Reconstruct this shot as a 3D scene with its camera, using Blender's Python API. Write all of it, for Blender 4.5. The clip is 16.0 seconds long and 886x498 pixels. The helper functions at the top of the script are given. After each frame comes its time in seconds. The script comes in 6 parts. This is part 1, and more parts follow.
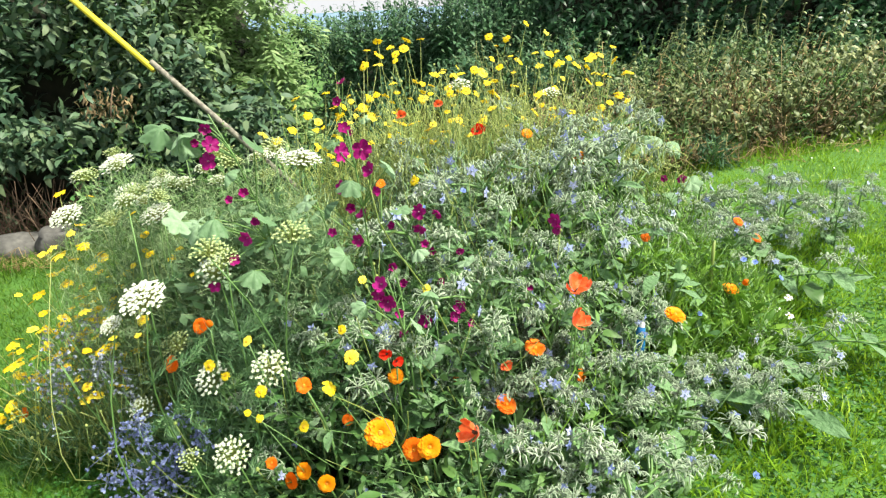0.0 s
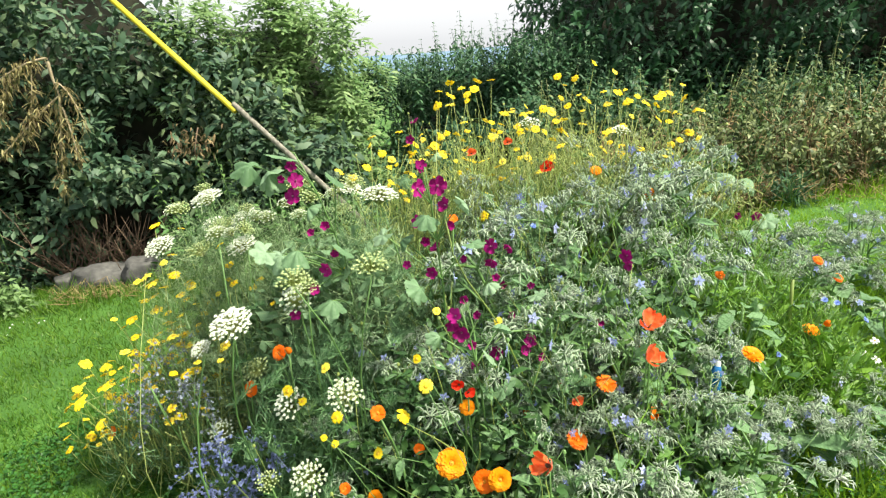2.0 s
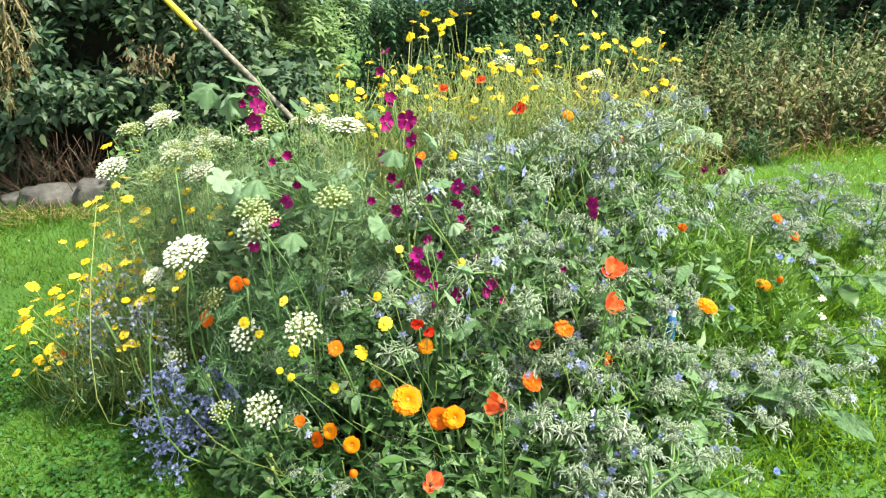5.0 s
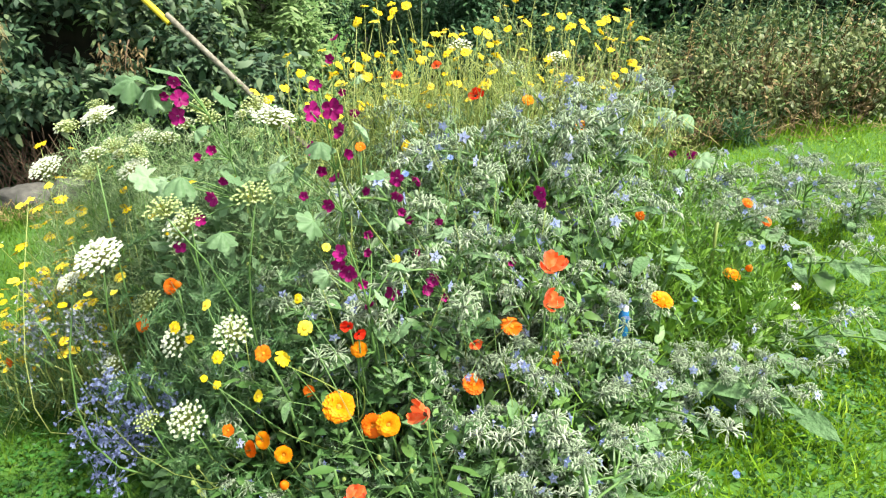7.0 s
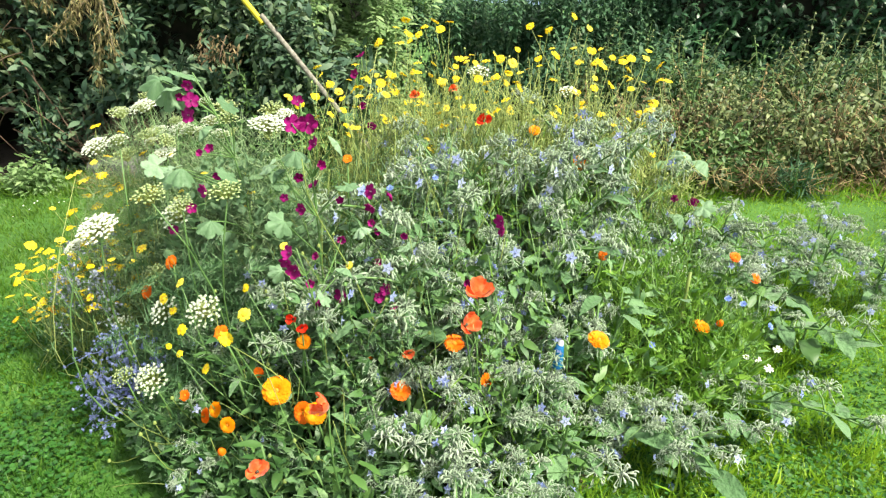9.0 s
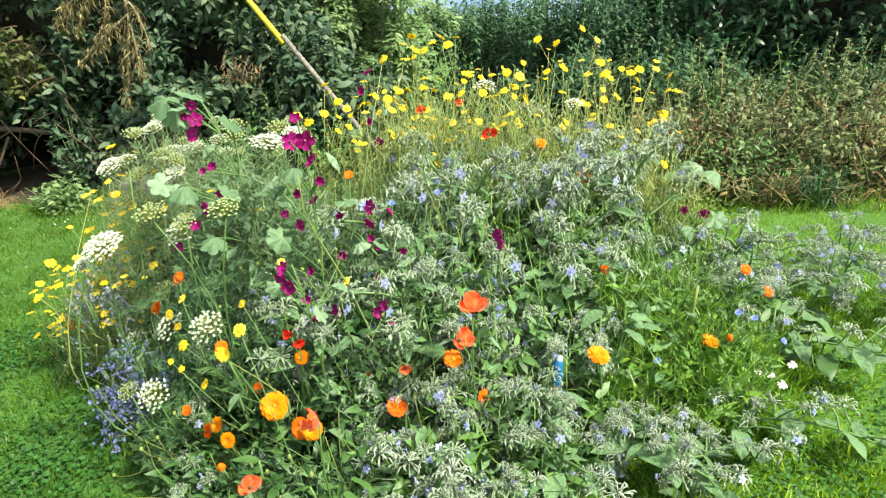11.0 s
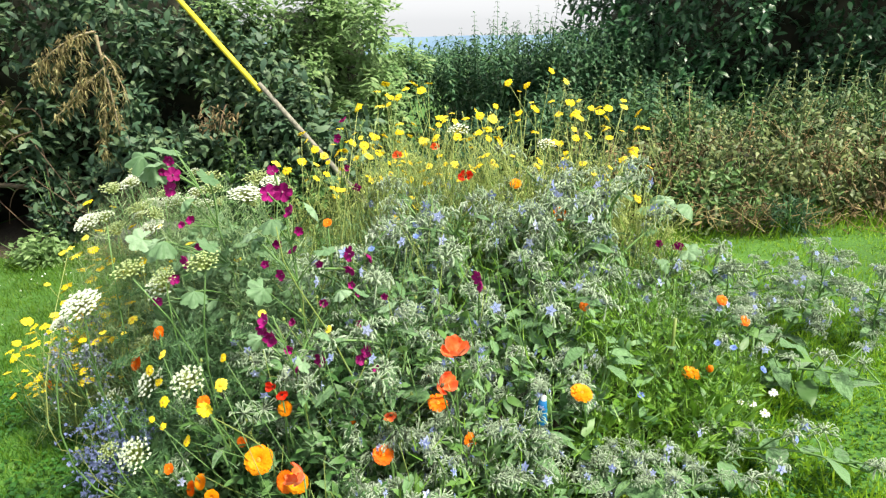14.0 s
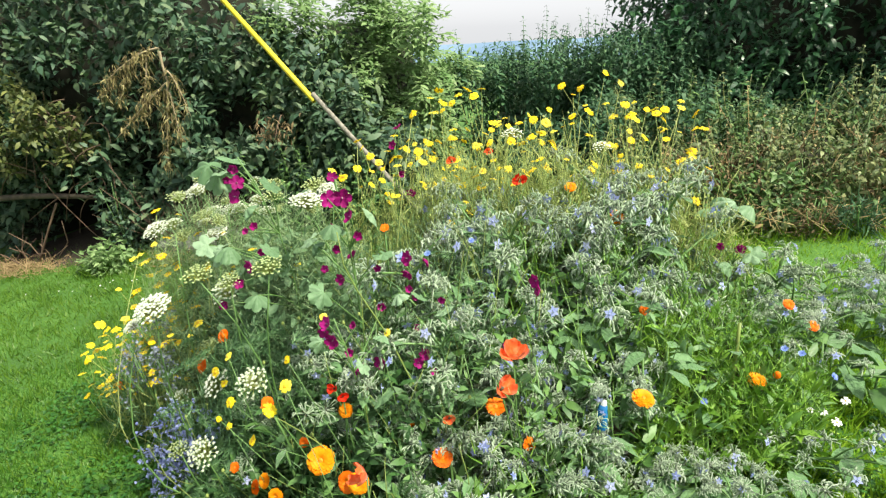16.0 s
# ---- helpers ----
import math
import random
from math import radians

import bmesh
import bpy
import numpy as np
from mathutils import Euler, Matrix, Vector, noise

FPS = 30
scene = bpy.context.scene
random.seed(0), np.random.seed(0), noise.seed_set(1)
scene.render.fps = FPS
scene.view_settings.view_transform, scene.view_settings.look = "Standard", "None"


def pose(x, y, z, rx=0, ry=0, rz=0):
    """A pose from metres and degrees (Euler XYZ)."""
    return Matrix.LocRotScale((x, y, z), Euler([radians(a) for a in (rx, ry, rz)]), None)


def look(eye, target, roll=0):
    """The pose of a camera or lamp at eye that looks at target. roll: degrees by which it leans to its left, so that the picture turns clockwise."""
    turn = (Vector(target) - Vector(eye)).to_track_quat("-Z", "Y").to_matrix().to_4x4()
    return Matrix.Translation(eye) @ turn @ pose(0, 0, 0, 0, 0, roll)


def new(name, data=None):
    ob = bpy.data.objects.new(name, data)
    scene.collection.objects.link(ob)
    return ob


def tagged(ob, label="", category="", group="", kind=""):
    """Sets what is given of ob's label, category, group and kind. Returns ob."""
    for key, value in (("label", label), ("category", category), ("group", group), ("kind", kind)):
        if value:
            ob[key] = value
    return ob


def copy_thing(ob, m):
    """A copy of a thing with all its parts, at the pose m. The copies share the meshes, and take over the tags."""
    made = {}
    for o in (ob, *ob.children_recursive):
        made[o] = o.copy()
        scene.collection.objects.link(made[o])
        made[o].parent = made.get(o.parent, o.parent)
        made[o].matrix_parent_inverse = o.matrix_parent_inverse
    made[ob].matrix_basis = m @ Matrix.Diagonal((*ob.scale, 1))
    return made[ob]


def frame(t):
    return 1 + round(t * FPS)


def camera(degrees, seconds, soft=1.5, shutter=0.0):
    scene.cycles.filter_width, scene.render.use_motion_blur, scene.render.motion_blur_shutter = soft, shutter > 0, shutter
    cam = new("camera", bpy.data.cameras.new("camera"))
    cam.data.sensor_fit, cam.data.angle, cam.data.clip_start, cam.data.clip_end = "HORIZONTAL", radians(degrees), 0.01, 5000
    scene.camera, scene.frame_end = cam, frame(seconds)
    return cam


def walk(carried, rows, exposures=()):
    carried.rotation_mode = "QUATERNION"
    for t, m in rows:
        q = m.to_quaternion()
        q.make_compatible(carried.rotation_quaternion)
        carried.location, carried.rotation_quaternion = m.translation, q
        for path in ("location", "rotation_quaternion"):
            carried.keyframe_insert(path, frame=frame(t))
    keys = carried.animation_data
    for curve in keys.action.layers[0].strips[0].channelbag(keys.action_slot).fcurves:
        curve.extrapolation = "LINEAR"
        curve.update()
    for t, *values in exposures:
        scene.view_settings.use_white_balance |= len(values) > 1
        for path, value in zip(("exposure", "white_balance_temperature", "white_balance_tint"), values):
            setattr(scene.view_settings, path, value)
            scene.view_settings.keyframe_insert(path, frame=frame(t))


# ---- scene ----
cam = camera(70.6, 16.0, soft=1.3)
PATH = [
    (0, (-0.054, -1.223, 1.353), (0.045, 0.628, 0.601), -1.5),
    (0.5, (-0.057, -1.227, 1.359), (0.035, 0.662, 0.708), -1.1),
    (1, (-0.071, -1.236, 1.36), (-0.023, 0.66, 0.725), -1.7),
    (1.5, (-0.078, -1.258, 1.362), (-0.18, 0.643, 0.749), -3.9),
    (2, (-0.087, -1.26, 1.361), (-0.172, 0.634, 0.724), -2.6),
    (2.5, (-0.086, -1.272, 1.364), (-0.257, 0.615, 0.722), -4.0),
    (3, (-0.092, -1.273, 1.364), (-0.32, 0.604, 0.711), -2.8),
    (3.5, (-0.107, -1.235, 1.351), (-0.205, 0.592, 0.543), 1.3),
    (4, (-0.098, -1.213, 1.348), (-0.072, 0.6, 0.505), 2.5),
    (4.2, (-0.096, -1.227, 1.348), (-0.043, 0.601, 0.54), 1.9),
    (6.3, (-0.041, -1.24, 1.355), (-0.066, 0.58, 0.525), 0.9),
    (6.5, (-0.023, -1.229, 1.366), (-0.005, 0.591, 0.538), 1.9),
    (7, (0.08, -1.152, 1.327), (0.08, 0.66, 0.482), -0.1),
    (7.5, (0.151, -1.055, 1.305), (-0.124, 0.72, 0.426), 0.3),
    (8, (0.207, -1.105, 1.355), (-0.335, 0.598, 0.458), -2.4),
    (8.5, (0.335, -1.215, 1.38), (-0.068, 0.53, 0.488), 4.1),
    (9, (0.423, -1.203, 1.396), (0.121, 0.592, 0.567), 3.5),
    (9.2, (0.445, -1.195, 1.399), (0.131, 0.605, 0.586), 2.1),
    (11.3, (0.503, -1.172, 1.397), (0.096, 0.619, 0.605), 1.8),
    (11.5, (0.497, -1.16, 1.387), (0.17, 0.634, 0.566), 2.3),
    (12, (0.496, -1.142, 1.394), (0.172, 0.657, 0.582), 1.5),
    (12.5, (0.499, -1.133, 1.405), (0.121, 0.675, 0.637), 0.2),
    (13, (0.522, -1.143, 1.408), (0.178, 0.677, 0.653), 0.5),
    (13.5, (0.512, -1.165, 1.415), (0.145, 0.658, 0.678), -0.3),
    (14, (0.514, -1.185, 1.424), (0.151, 0.658, 0.739), -0.0),
    (14.5, (0.51, -1.206, 1.427), (0.144, 0.648, 0.773), 0.4),
    (15, (0.512, -1.207, 1.431), (0.111, 0.648, 0.803), -1.1),
    (15.5, (0.502, -1.202, 1.427), (0.083, 0.647, 0.792), -0.8),
    (16, (0.493, -1.2, 1.422), (-0.019, 0.615, 0.758), -1.9),
]
EXPOSURE = [(0, 1.18), (0.5, 1.18), (1.5, 1.06), (3.5, 1.08), (4.2, 1.16), (6.5, 1.26), (9.0, 1.16), (12.0, 1.1), (12.5, 1.14), (14.5, 0.99), (16, 0.96)]
walk(cam, [(t, look(eye, target, roll)) for t, eye, target, roll in PATH], EXPOSURE)

# ---- world, sun, exposure ----
SUN_AZ, SUN_EL = 106.0, 58.0
world = bpy.data.worlds.new("sky")
scene.world = world
world.use_nodes = True
wn = world.node_tree
sky = wn.nodes.new("ShaderNodeTexSky")
sky.sky_type = "NISHITA"
sky.sun_disc = False
sky.sun_elevation, sky.sun_rotation = radians(SUN_EL), radians(SUN_AZ)
sky.air_density, sky.dust_density = 1.0, 1.0
veil = wn.nodes.new("ShaderNodeHueSaturation")
veil.inputs["Saturation"].default_value = 0.15
wn.links.new(sky.outputs[0], veil.inputs["Color"])
cloud = wn.nodes.new("ShaderNodeMix")  # thin bright cloud over the whole sky
cloud.data_type = "RGBA"
cloud.inputs[0].default_value = 0.6
cloud.inputs[7].default_value = (6.0, 6.1, 6.3, 1)
wn.links.new(veil.outputs[0], cloud.inputs[6])
wn.links.new(cloud.outputs[2], wn.nodes["Background"].inputs["Color"])
wn.nodes["Background"].inputs["Strength"].default_value = 0.088
sun_data = bpy.data.lights.new("sun", "SUN")
sun_data.energy, sun_data.angle, sun_data.color = 4.9, radians(7), (0.97, 0.93, 0.76)
sun = new("sun", sun_data)
to_sun = Vector((math.sin(radians(SUN_AZ)) * math.cos(radians(SUN_EL)), math.cos(radians(SUN_AZ)) * math.cos(radians(SUN_EL)), math.sin(radians(SUN_EL))))
sun.matrix_world = look(to_sun * 30, (0, 0, 0))


# ---- materials ----
# overall cast of each green: lawn and bed leaves yellower, hedges cooler
FRESH = (0.82, 1.0, 0.85)
LIME = (1.35, 1.18, 0.72)
# both darker grass tints stand in for weaker light on those lawns
TINT = {"turf": (0.48, 0.68, 0.5), "grass": LIME, "dim_grass": (0.76, 0.74, 0.44), "shaded_grass": (0.42, 0.58, 0.42), "clover": (0.4, 0.6, 0.42), "foliage": (0.6, 0.7, 0.6), "feathery": (0.95, 1.0, 1.2), "weed_leaf": (0.74, 0.8, 0.58), "borage_leaf": (0.78, 0.88, 0.76), "stem": FRESH, 
        "hedge_leaf": (0.68, 0.57, 0.98), "dark_leaf": (0.62, 0.78, 0.78), "nettle_leaf": (0.58, 0.72, 0.78), "bramble_leaf": (0.5, 0.62, 0.6), "light_leaf": (1.0, 0.95, 1.0)}


def material(name, stops, rough=0.6, scale=30.0, bump=0.0, through_light=0.0, island=0.0, coarse=0.0, coat=0.0, metal=0.0, sheen=0.0, per_object=0.0):
    """stops: colours from dark to light that a two-scale noise runs through; island: how far leaves differ one from another."""
    tint = TINT.get(name, (1.0, 1.0, 1.0))
    stops = [tuple(a * b for a, b in zip(c, tint)) for c in stops]
    m = bpy.data.materials.new(name)
    m.use_nodes = True
    nt = m.node_tree
    n, l = nt.nodes, nt.links
    p = n["Principled BSDF"]
    p.inputs["Roughness"].default_value = rough
    p.inputs["Metallic"].default_value = metal
    p.inputs["Coat Weight"].default_value = coat
    p.inputs["Sheen Weight"].default_value = sheen
    if name.endswith("petal"):
        p.inputs["Specular IOR Level"].default_value = 0.15
    co = n.new("ShaderNodeTexCoord")
    fine = n.new("ShaderNodeTexNoise")
    fine.inputs["Scale"].default_value = scale
    fine.inputs["Detail"].default_value = 4
    l.new(co.outputs["Object"], fine.inputs["Vector"])
    value = fine.outputs["Fac"]

    def blend(a, b, weight):
        mx = n.new("ShaderNodeMix")
        mx.data_type = "FLOAT"
        mx.inputs[0].default_value = weight
        l.new(a, mx.inputs[2])
        l.new(b, mx.inputs[3])
        return mx.outputs[0]

    if coarse:
        big = n.new("ShaderNodeTexNoise")
        big.inputs["Scale"].default_value = coarse
        big.inputs["Detail"].default_value = 3
        l.new(co.outputs["Object"], big.inputs["Vector"])
        value = blend(value, big.outputs["Fac"], 0.55)
    if island:
        geo = n.new("ShaderNodeNewGeometry")
        value = blend(value, geo.outputs["Random Per Island"], island)
    if per_object:
        inf = n.new("ShaderNodeObjectInfo")
        value = blend(value, inf.outputs["Random"], per_object)
    ramp = n.new("ShaderNodeValToRGB")
    r = ramp.color_ramp
    lo, hi = (0.12, 0.88) if (island or per_object) else (0.3, 0.7)
    r.elements[0].position, r.elements[1].position = lo, hi
    for i, c in enumerate(stops):
        at = lo + (hi - lo) * i / max(1, len(stops) - 1)
        e = r.elements[0] if i == 0 else r.elements[-1] if i == len(stops) - 1 else r.elements.new(at)
        e.color = (*c, 1)
    l.new(value, ramp.inputs[0])
    l.new(ramp.outputs[0], p.inputs["Base Color"])
    if bump:
        b = n.new("ShaderNodeBump")
        b.inputs["Strength"].default_value = bump
        b.inputs["Distance"].default_value = 0.01
        l.new(fine.outputs["Fac"], b.inputs["Height"])
        l.new(b.outputs[0], p.inputs["Normal"])
    if through_light:
        tr = n.new("ShaderNodeBsdfTranslucent")
        l.new(ramp.outputs[0], tr.inputs["Color"])
        mx = n.new("ShaderNodeMixShader")
        mx.inputs[0].default_value = through_light
        l.new(p.outputs[0], mx.inputs[1])
        l.new(tr.outputs[0], mx.inputs[2])
        l.new(mx.outputs[0], n["Material Output"].inputs["Surface"])
    return m


M = {
    "turf": material("turf", [(0.05, 0.11, 0.015), (0.1, 0.2, 0.025), (0.17, 0.28, 0.045)], 0.9, 60, 0.6, coarse=1.6),
    "grass": material("grass", [(0.075, 0.2, 0.018), (0.16, 0.34, 0.03), (0.3, 0.46, 0.06)], 0.5, 3, 0, 0.35, 0.45, coarse=0.9),
    # the grass above made darker; the left lawn's dimmer light is coloured in
    "dim_grass": material("dim_grass", [(0.055, 0.15, 0.018), (0.11, 0.26, 0.03), (0.22, 0.36, 0.06)], 0.5, 3, 0, 0.35, 0.45, coarse=0.9),
    # same stops, tinted darker still: the bed's shade is put into the colour
    "shaded_grass": material("shaded_grass", [(0.055, 0.15, 0.018), (0.11, 0.26, 0.03), (0.22, 0.36, 0.06)], 0.5, 3, 0, 0.35, 0.45, coarse=1.4),
    "hedge_leaf": material("hedge_leaf", [(0.03, 0.1, 0.035), (0.06, 0.165, 0.05), (0.105, 0.23, 0.066), (0.18, 0.29, 0.075)], 0.6, 2.2, 0, 0.12, 0.6),
    "light_leaf": material("light_leaf", [(0.12, 0.23, 0.08), (0.23, 0.38, 0.14), (0.4, 0.56, 0.24)], 0.6, 2.0, 0, 0.45, 0.5),
    "dark_leaf": material("dark_leaf", [(0.02, 0.07, 0.03), (0.045, 0.125, 0.05), (0.09, 0.19, 0.065)], 0.4, 2.2, 0, 0.15, 0.6),
    "nettle_leaf": material("nettle_leaf", [(0.025, 0.08, 0.035), (0.055, 0.14, 0.055), (0.1, 0.2, 0.075), (0.16, 0.23, 0.08)], 0.6, 2.0, 0, 0.2, 0.6),
    "bramble_leaf": material("bramble_leaf", [(0.02, 0.05, 0.02), (0.07, 0.14, 0.04), (0.16, 0.23, 0.06), (0.26, 0.2, 0.1)], 0.6, 2.0, 0, 0.2, 0.5, coarse=1.3),
    "bank_leaf": material("bank_leaf", [(0.055, 0.09, 0.032), (0.135, 0.18, 0.062), (0.27, 0.3, 0.11)], 0.55, 2.0, 0, 0.2, 0.6, coarse=0.8),
    "olive_leaf": material("olive_leaf", [(0.035, 0.06, 0.02), (0.1, 0.13, 0.035), (0.24, 0.25, 0.07)], 0.55, 2.0, 0, 0.2, 0.6),
    "rust": material("rust", [(0.06, 0.043, 0.022), (0.15, 0.107, 0.05), (0.3, 0.225, 0.11)], 0.85, 12, 0, 0.15, 0.6),
    # near-black, so the dark gaps inside the hedges come from colour
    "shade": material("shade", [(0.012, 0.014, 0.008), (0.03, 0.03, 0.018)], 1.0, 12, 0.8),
    "soil": material("soil", [(0.025, 0.018, 0.012), (0.06, 0.045, 0.03)], 1.0, 40, 0.9, coarse=5),
    "twig": material("twig", [(0.045, 0.028, 0.018), (0.11, 0.07, 0.045), (0.2, 0.14, 0.09)], 0.85, 25, 0.5, island=0.4),
    "bark": material("bark", [(0.05, 0.04, 0.03), (0.11, 0.085, 0.06)], 0.9, 22, 0.8),
    # distance haze is mixed into the hill's blue base colour
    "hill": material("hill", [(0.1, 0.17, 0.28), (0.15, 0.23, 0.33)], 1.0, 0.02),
    "yellow_plastic": material("yellow_plastic", [(0.6, 0.48, 0.015), (0.72, 0.6, 0.04)], 0.4, 14, 0.05, coarse=3),
    "grey_wood": material("grey_wood", [(0.12, 0.11, 0.09), (0.3, 0.28, 0.23)], 0.8, 40, 0.5),
    "borage_leaf": material("borage_leaf", [(0.06, 0.15, 0.05), (0.14, 0.27, 0.11), (0.28, 0.43, 0.22)], 0.65, 70, 0.9, 0.28, 0.25, coarse=16, per_object=0.3, sheen=0.3),
    "borage_hair": material("borage_hair", [(0.22, 0.33, 0.18), (0.42, 0.53, 0.37), (0.62, 0.68, 0.57), (0.6, 0.63, 0.76)], 0.9, 40, 0.2, 0.35, 0.5, sheen=0.3),
    "borage_petal": material("borage_petal", [(0.24, 0.32, 0.78), (0.4, 0.46, 0.82), (0.58, 0.6, 0.86)], 0.5, 30, 0, 0.3, 0.3, per_object=0.4),
    "foliage": material("foliage", [(0.03, 0.09, 0.025), (0.08, 0.19, 0.05), (0.17, 0.31, 0.09), (0.26, 0.4, 0.15)], 0.55, 5, 0, 0.15, 0.6),
    "weed_leaf": material("weed_leaf", [(0.08, 0.2, 0.025), (0.17, 0.34, 0.04), (0.3, 0.48, 0.08)], 0.5, 5, 0, 0.25, 0.6),
    "weed_green": material("weed_green", [(0.035, 0.085, 0.025), (0.075, 0.16, 0.04), (0.14, 0.24, 0.065)], 0.55, 4, 0, 0.2, 0.6),
    # leaf green darkened to carry the shade low at the bed's front
    "shaded_leaf": material("shaded_leaf", [(0.02, 0.06, 0.018), (0.045, 0.12, 0.03), (0.1, 0.2, 0.055)], 0.5, 12, 0, 0.15, 0.6),
    "pot_leaf": material("pot_leaf", [(0.035, 0.095, 0.022), (0.075, 0.17, 0.04), (0.15, 0.28, 0.07)], 0.5, 12, 0.1, 0.22, 0.4, per_object=0.4),
    "feathery": material("feathery", [(0.03, 0.09, 0.03), (0.08, 0.17, 0.05), (0.2, 0.31, 0.12)], 0.55, 5, 0, 0.12, 0.5),
    "lace_leaf": material("lace_leaf", [(0.07, 0.15, 0.06), (0.18, 0.28, 0.12), (0.36, 0.45, 0.24)], 0.55, 5, 0, 0.15, 0.5),
    "pale_stem": material("pale_stem", [(0.14, 0.21, 0.04), (0.28, 0.35, 0.09), (0.46, 0.5, 0.19)], 0.55, 20, 0, 0.2, per_object=0.5, island=0.3),
    "thread": material("thread", [(0.13, 0.2, 0.05), (0.32, 0.4, 0.11), (0.54, 0.58, 0.21)], 0.55, 5, 0, 0.35, 0.5),
    "clover": material("clover", [(0.03, 0.11, 0.02), (0.06, 0.18, 0.03), (0.12, 0.28, 0.045)], 0.55, 3, 0, 0.25, 0.6),
    "mallow_leaf": material("mallow_leaf", [(0.07, 0.155, 0.065), (0.165, 0.29, 0.145), (0.33, 0.46, 0.31)], 0.6, 45, 0.5, 0.3, per_object=0.5, coarse=14),
    "mallow_petal": material("mallow_petal", [(0.14, 0.002, 0.065), (0.28, 0.006, 0.14), (0.42, 0.02, 0.23)], 0.5, 90, 0.1, 0.25, per_object=0.35),
    "mallow_eye": material("mallow_eye", [(0.1, 0.0, 0.04), (0.5, 0.3, 0.4)], 0.6, 200),
    "poppy_petal": material("poppy_petal", [(0.72, 0.065, 0.012), (0.9, 0.16, 0.035), (0.95, 0.34, 0.15)], 0.45, 60, 0.5, 0.35, coarse=30, sheen=0.3),
    "red_petal": material("red_petal", [(0.6, 0.02, 0.01), (0.8, 0.05, 0.015)], 0.45, 60, 0.25, 0.3),
    "poppy_eye": material("poppy_eye", [(0.02, 0.02, 0.02), (0.1, 0.12, 0.06)], 0.6, 200),
    "pot_petal": material("pot_petal", [(0.82, 0.22, 0.002), (0.88, 0.31, 0.004), (0.91, 0.39, 0.008)], 0.5, 60, 0.1, 0.25, 0.2),
    "orange_petal": material("orange_petal", [(0.75, 0.11, 0.004), (0.86, 0.18, 0.006), (0.9, 0.25, 0.012)], 0.5, 60, 0.1, 0.25, 0.2),
    "pot_eye": material("pot_eye", [(0.55, 0.14, 0.005), (0.85, 0.34, 0.01)], 0.7, 300, 0.5),
    "yellow_petal": material("yellow_petal", [(0.82, 0.57, 0.008), (0.9, 0.7, 0.025), (0.94, 0.82, 0.13)], 0.5, 60, 0.05, 0.25, per_object=0.5),
    "yellow_eye": material("yellow_eye", [(0.6, 0.32, 0.01), (0.85, 0.58, 0.02)], 0.7, 300, 0.5),
    "umbel_white": material("umbel_white", [(0.44, 0.5, 0.36), (0.64, 0.68, 0.56), (0.78, 0.8, 0.73)], 0.6, 120, 0.1, 0.15, 0.4),
    "umbel_pale": material("umbel_pale", [(0.34, 0.42, 0.26), (0.5, 0.56, 0.42), (0.68, 0.71, 0.6)], 0.6, 120, 0.1, 0.15, 0.4),
    "umbel_green": material("umbel_green", [(0.22, 0.32, 0.1), (0.38, 0.46, 0.2), (0.52, 0.58, 0.33)], 0.6, 120, 0.1, 0.15, 0.4),
    "phacelia": material("phacelia", [(0.21, 0.25, 0.5), (0.33, 0.39, 0.68), (0.52, 0.57, 0.82)], 0.55, 60, 0, 0.3, 0.5),
    "faded": material("faded", [(0.19, 0.22, 0.25), (0.3, 0.34, 0.42), (0.42, 0.46, 0.6)], 0.7, 60, 0, 0.2, 0.5),
    "dry": material("dry", [(0.13, 0.09, 0.04), (0.29, 0.21, 0.09), (0.48, 0.4, 0.19)], 0.8, 12, 0, 0.15, 0.6),
    "dead_wood": material("dead_wood", [(0.26, 0.2, 0.12), (0.5, 0.41, 0.28)], 0.85, 30, 0.4),
    "withered": material("withered", [(0.09, 0.065, 0.03), (0.25, 0.205, 0.085), (0.46, 0.42, 0.2)], 0.8, 12, 0, 0.2, 0.6),
    "straw": material("straw", [(0.2, 0.13, 0.06), (0.42, 0.31, 0.16)], 0.8, 12, 0, 0.1, 0.6),
    "stone": material("stone", [(0.04, 0.04, 0.038), (0.085, 0.083, 0.08), (0.15, 0.145, 0.135)], 0.9, 22, 1.0, coarse=5),
    "white_petal": material("white_petal", [(0.75, 0.77, 0.8), (0.88, 0.88, 0.9)], 0.5, 60, 0, 0.25),
    "cornflower": material("cornflower", [(0.12, 0.19, 0.6), (0.25, 0.36, 0.8)], 0.5, 60, 0, 0.25, 0.4),
    "blue_film": material("blue_film", [(0.008, 0.09, 0.28), (0.02, 0.2, 0.45)], 0.25, 30, 0.3, 0.1),
    "clear_film": material("clear_film", [(0.45, 0.5, 0.5), (0.7, 0.74, 0.74)], 0.2, 30, 0.3, 0.3),
    "stem": material("stem", [(0.09, 0.16, 0.045), (0.17, 0.26, 0.09)], 0.55, 20, 0.1, per_object=0.4),
}


# ---- mesh helpers ----
rng = np.random.default_rng(7)


def mesh_of(name, verts, faces, mat, smooth=True):
    me = bpy.data.meshes.new(name)
    me.from_pydata([tuple(v) for v in verts] if not isinstance(verts, np.ndarray) else verts.tolist(), [], faces if isinstance(faces, list) else faces.tolist())
    if smooth:
        me.shade_smooth()
    me.materials.append(mat)
    return me


def put(name, me, parent=None, m=None, label=""):
    """Links a mesh as one object, under a thing or a part."""
    ob = new(name, me)
    if parent is not None:
        ob.parent = parent
    if m is not None:
        ob.matrix_basis = m
    return tagged(ob, label)


def thing(name, label, category, m, group="", kind=""):
    ob = new(name)
    ob.empty_display_size = 0.05
    ob.matrix_basis = m
    return tagged(ob, label, category, group, kind)


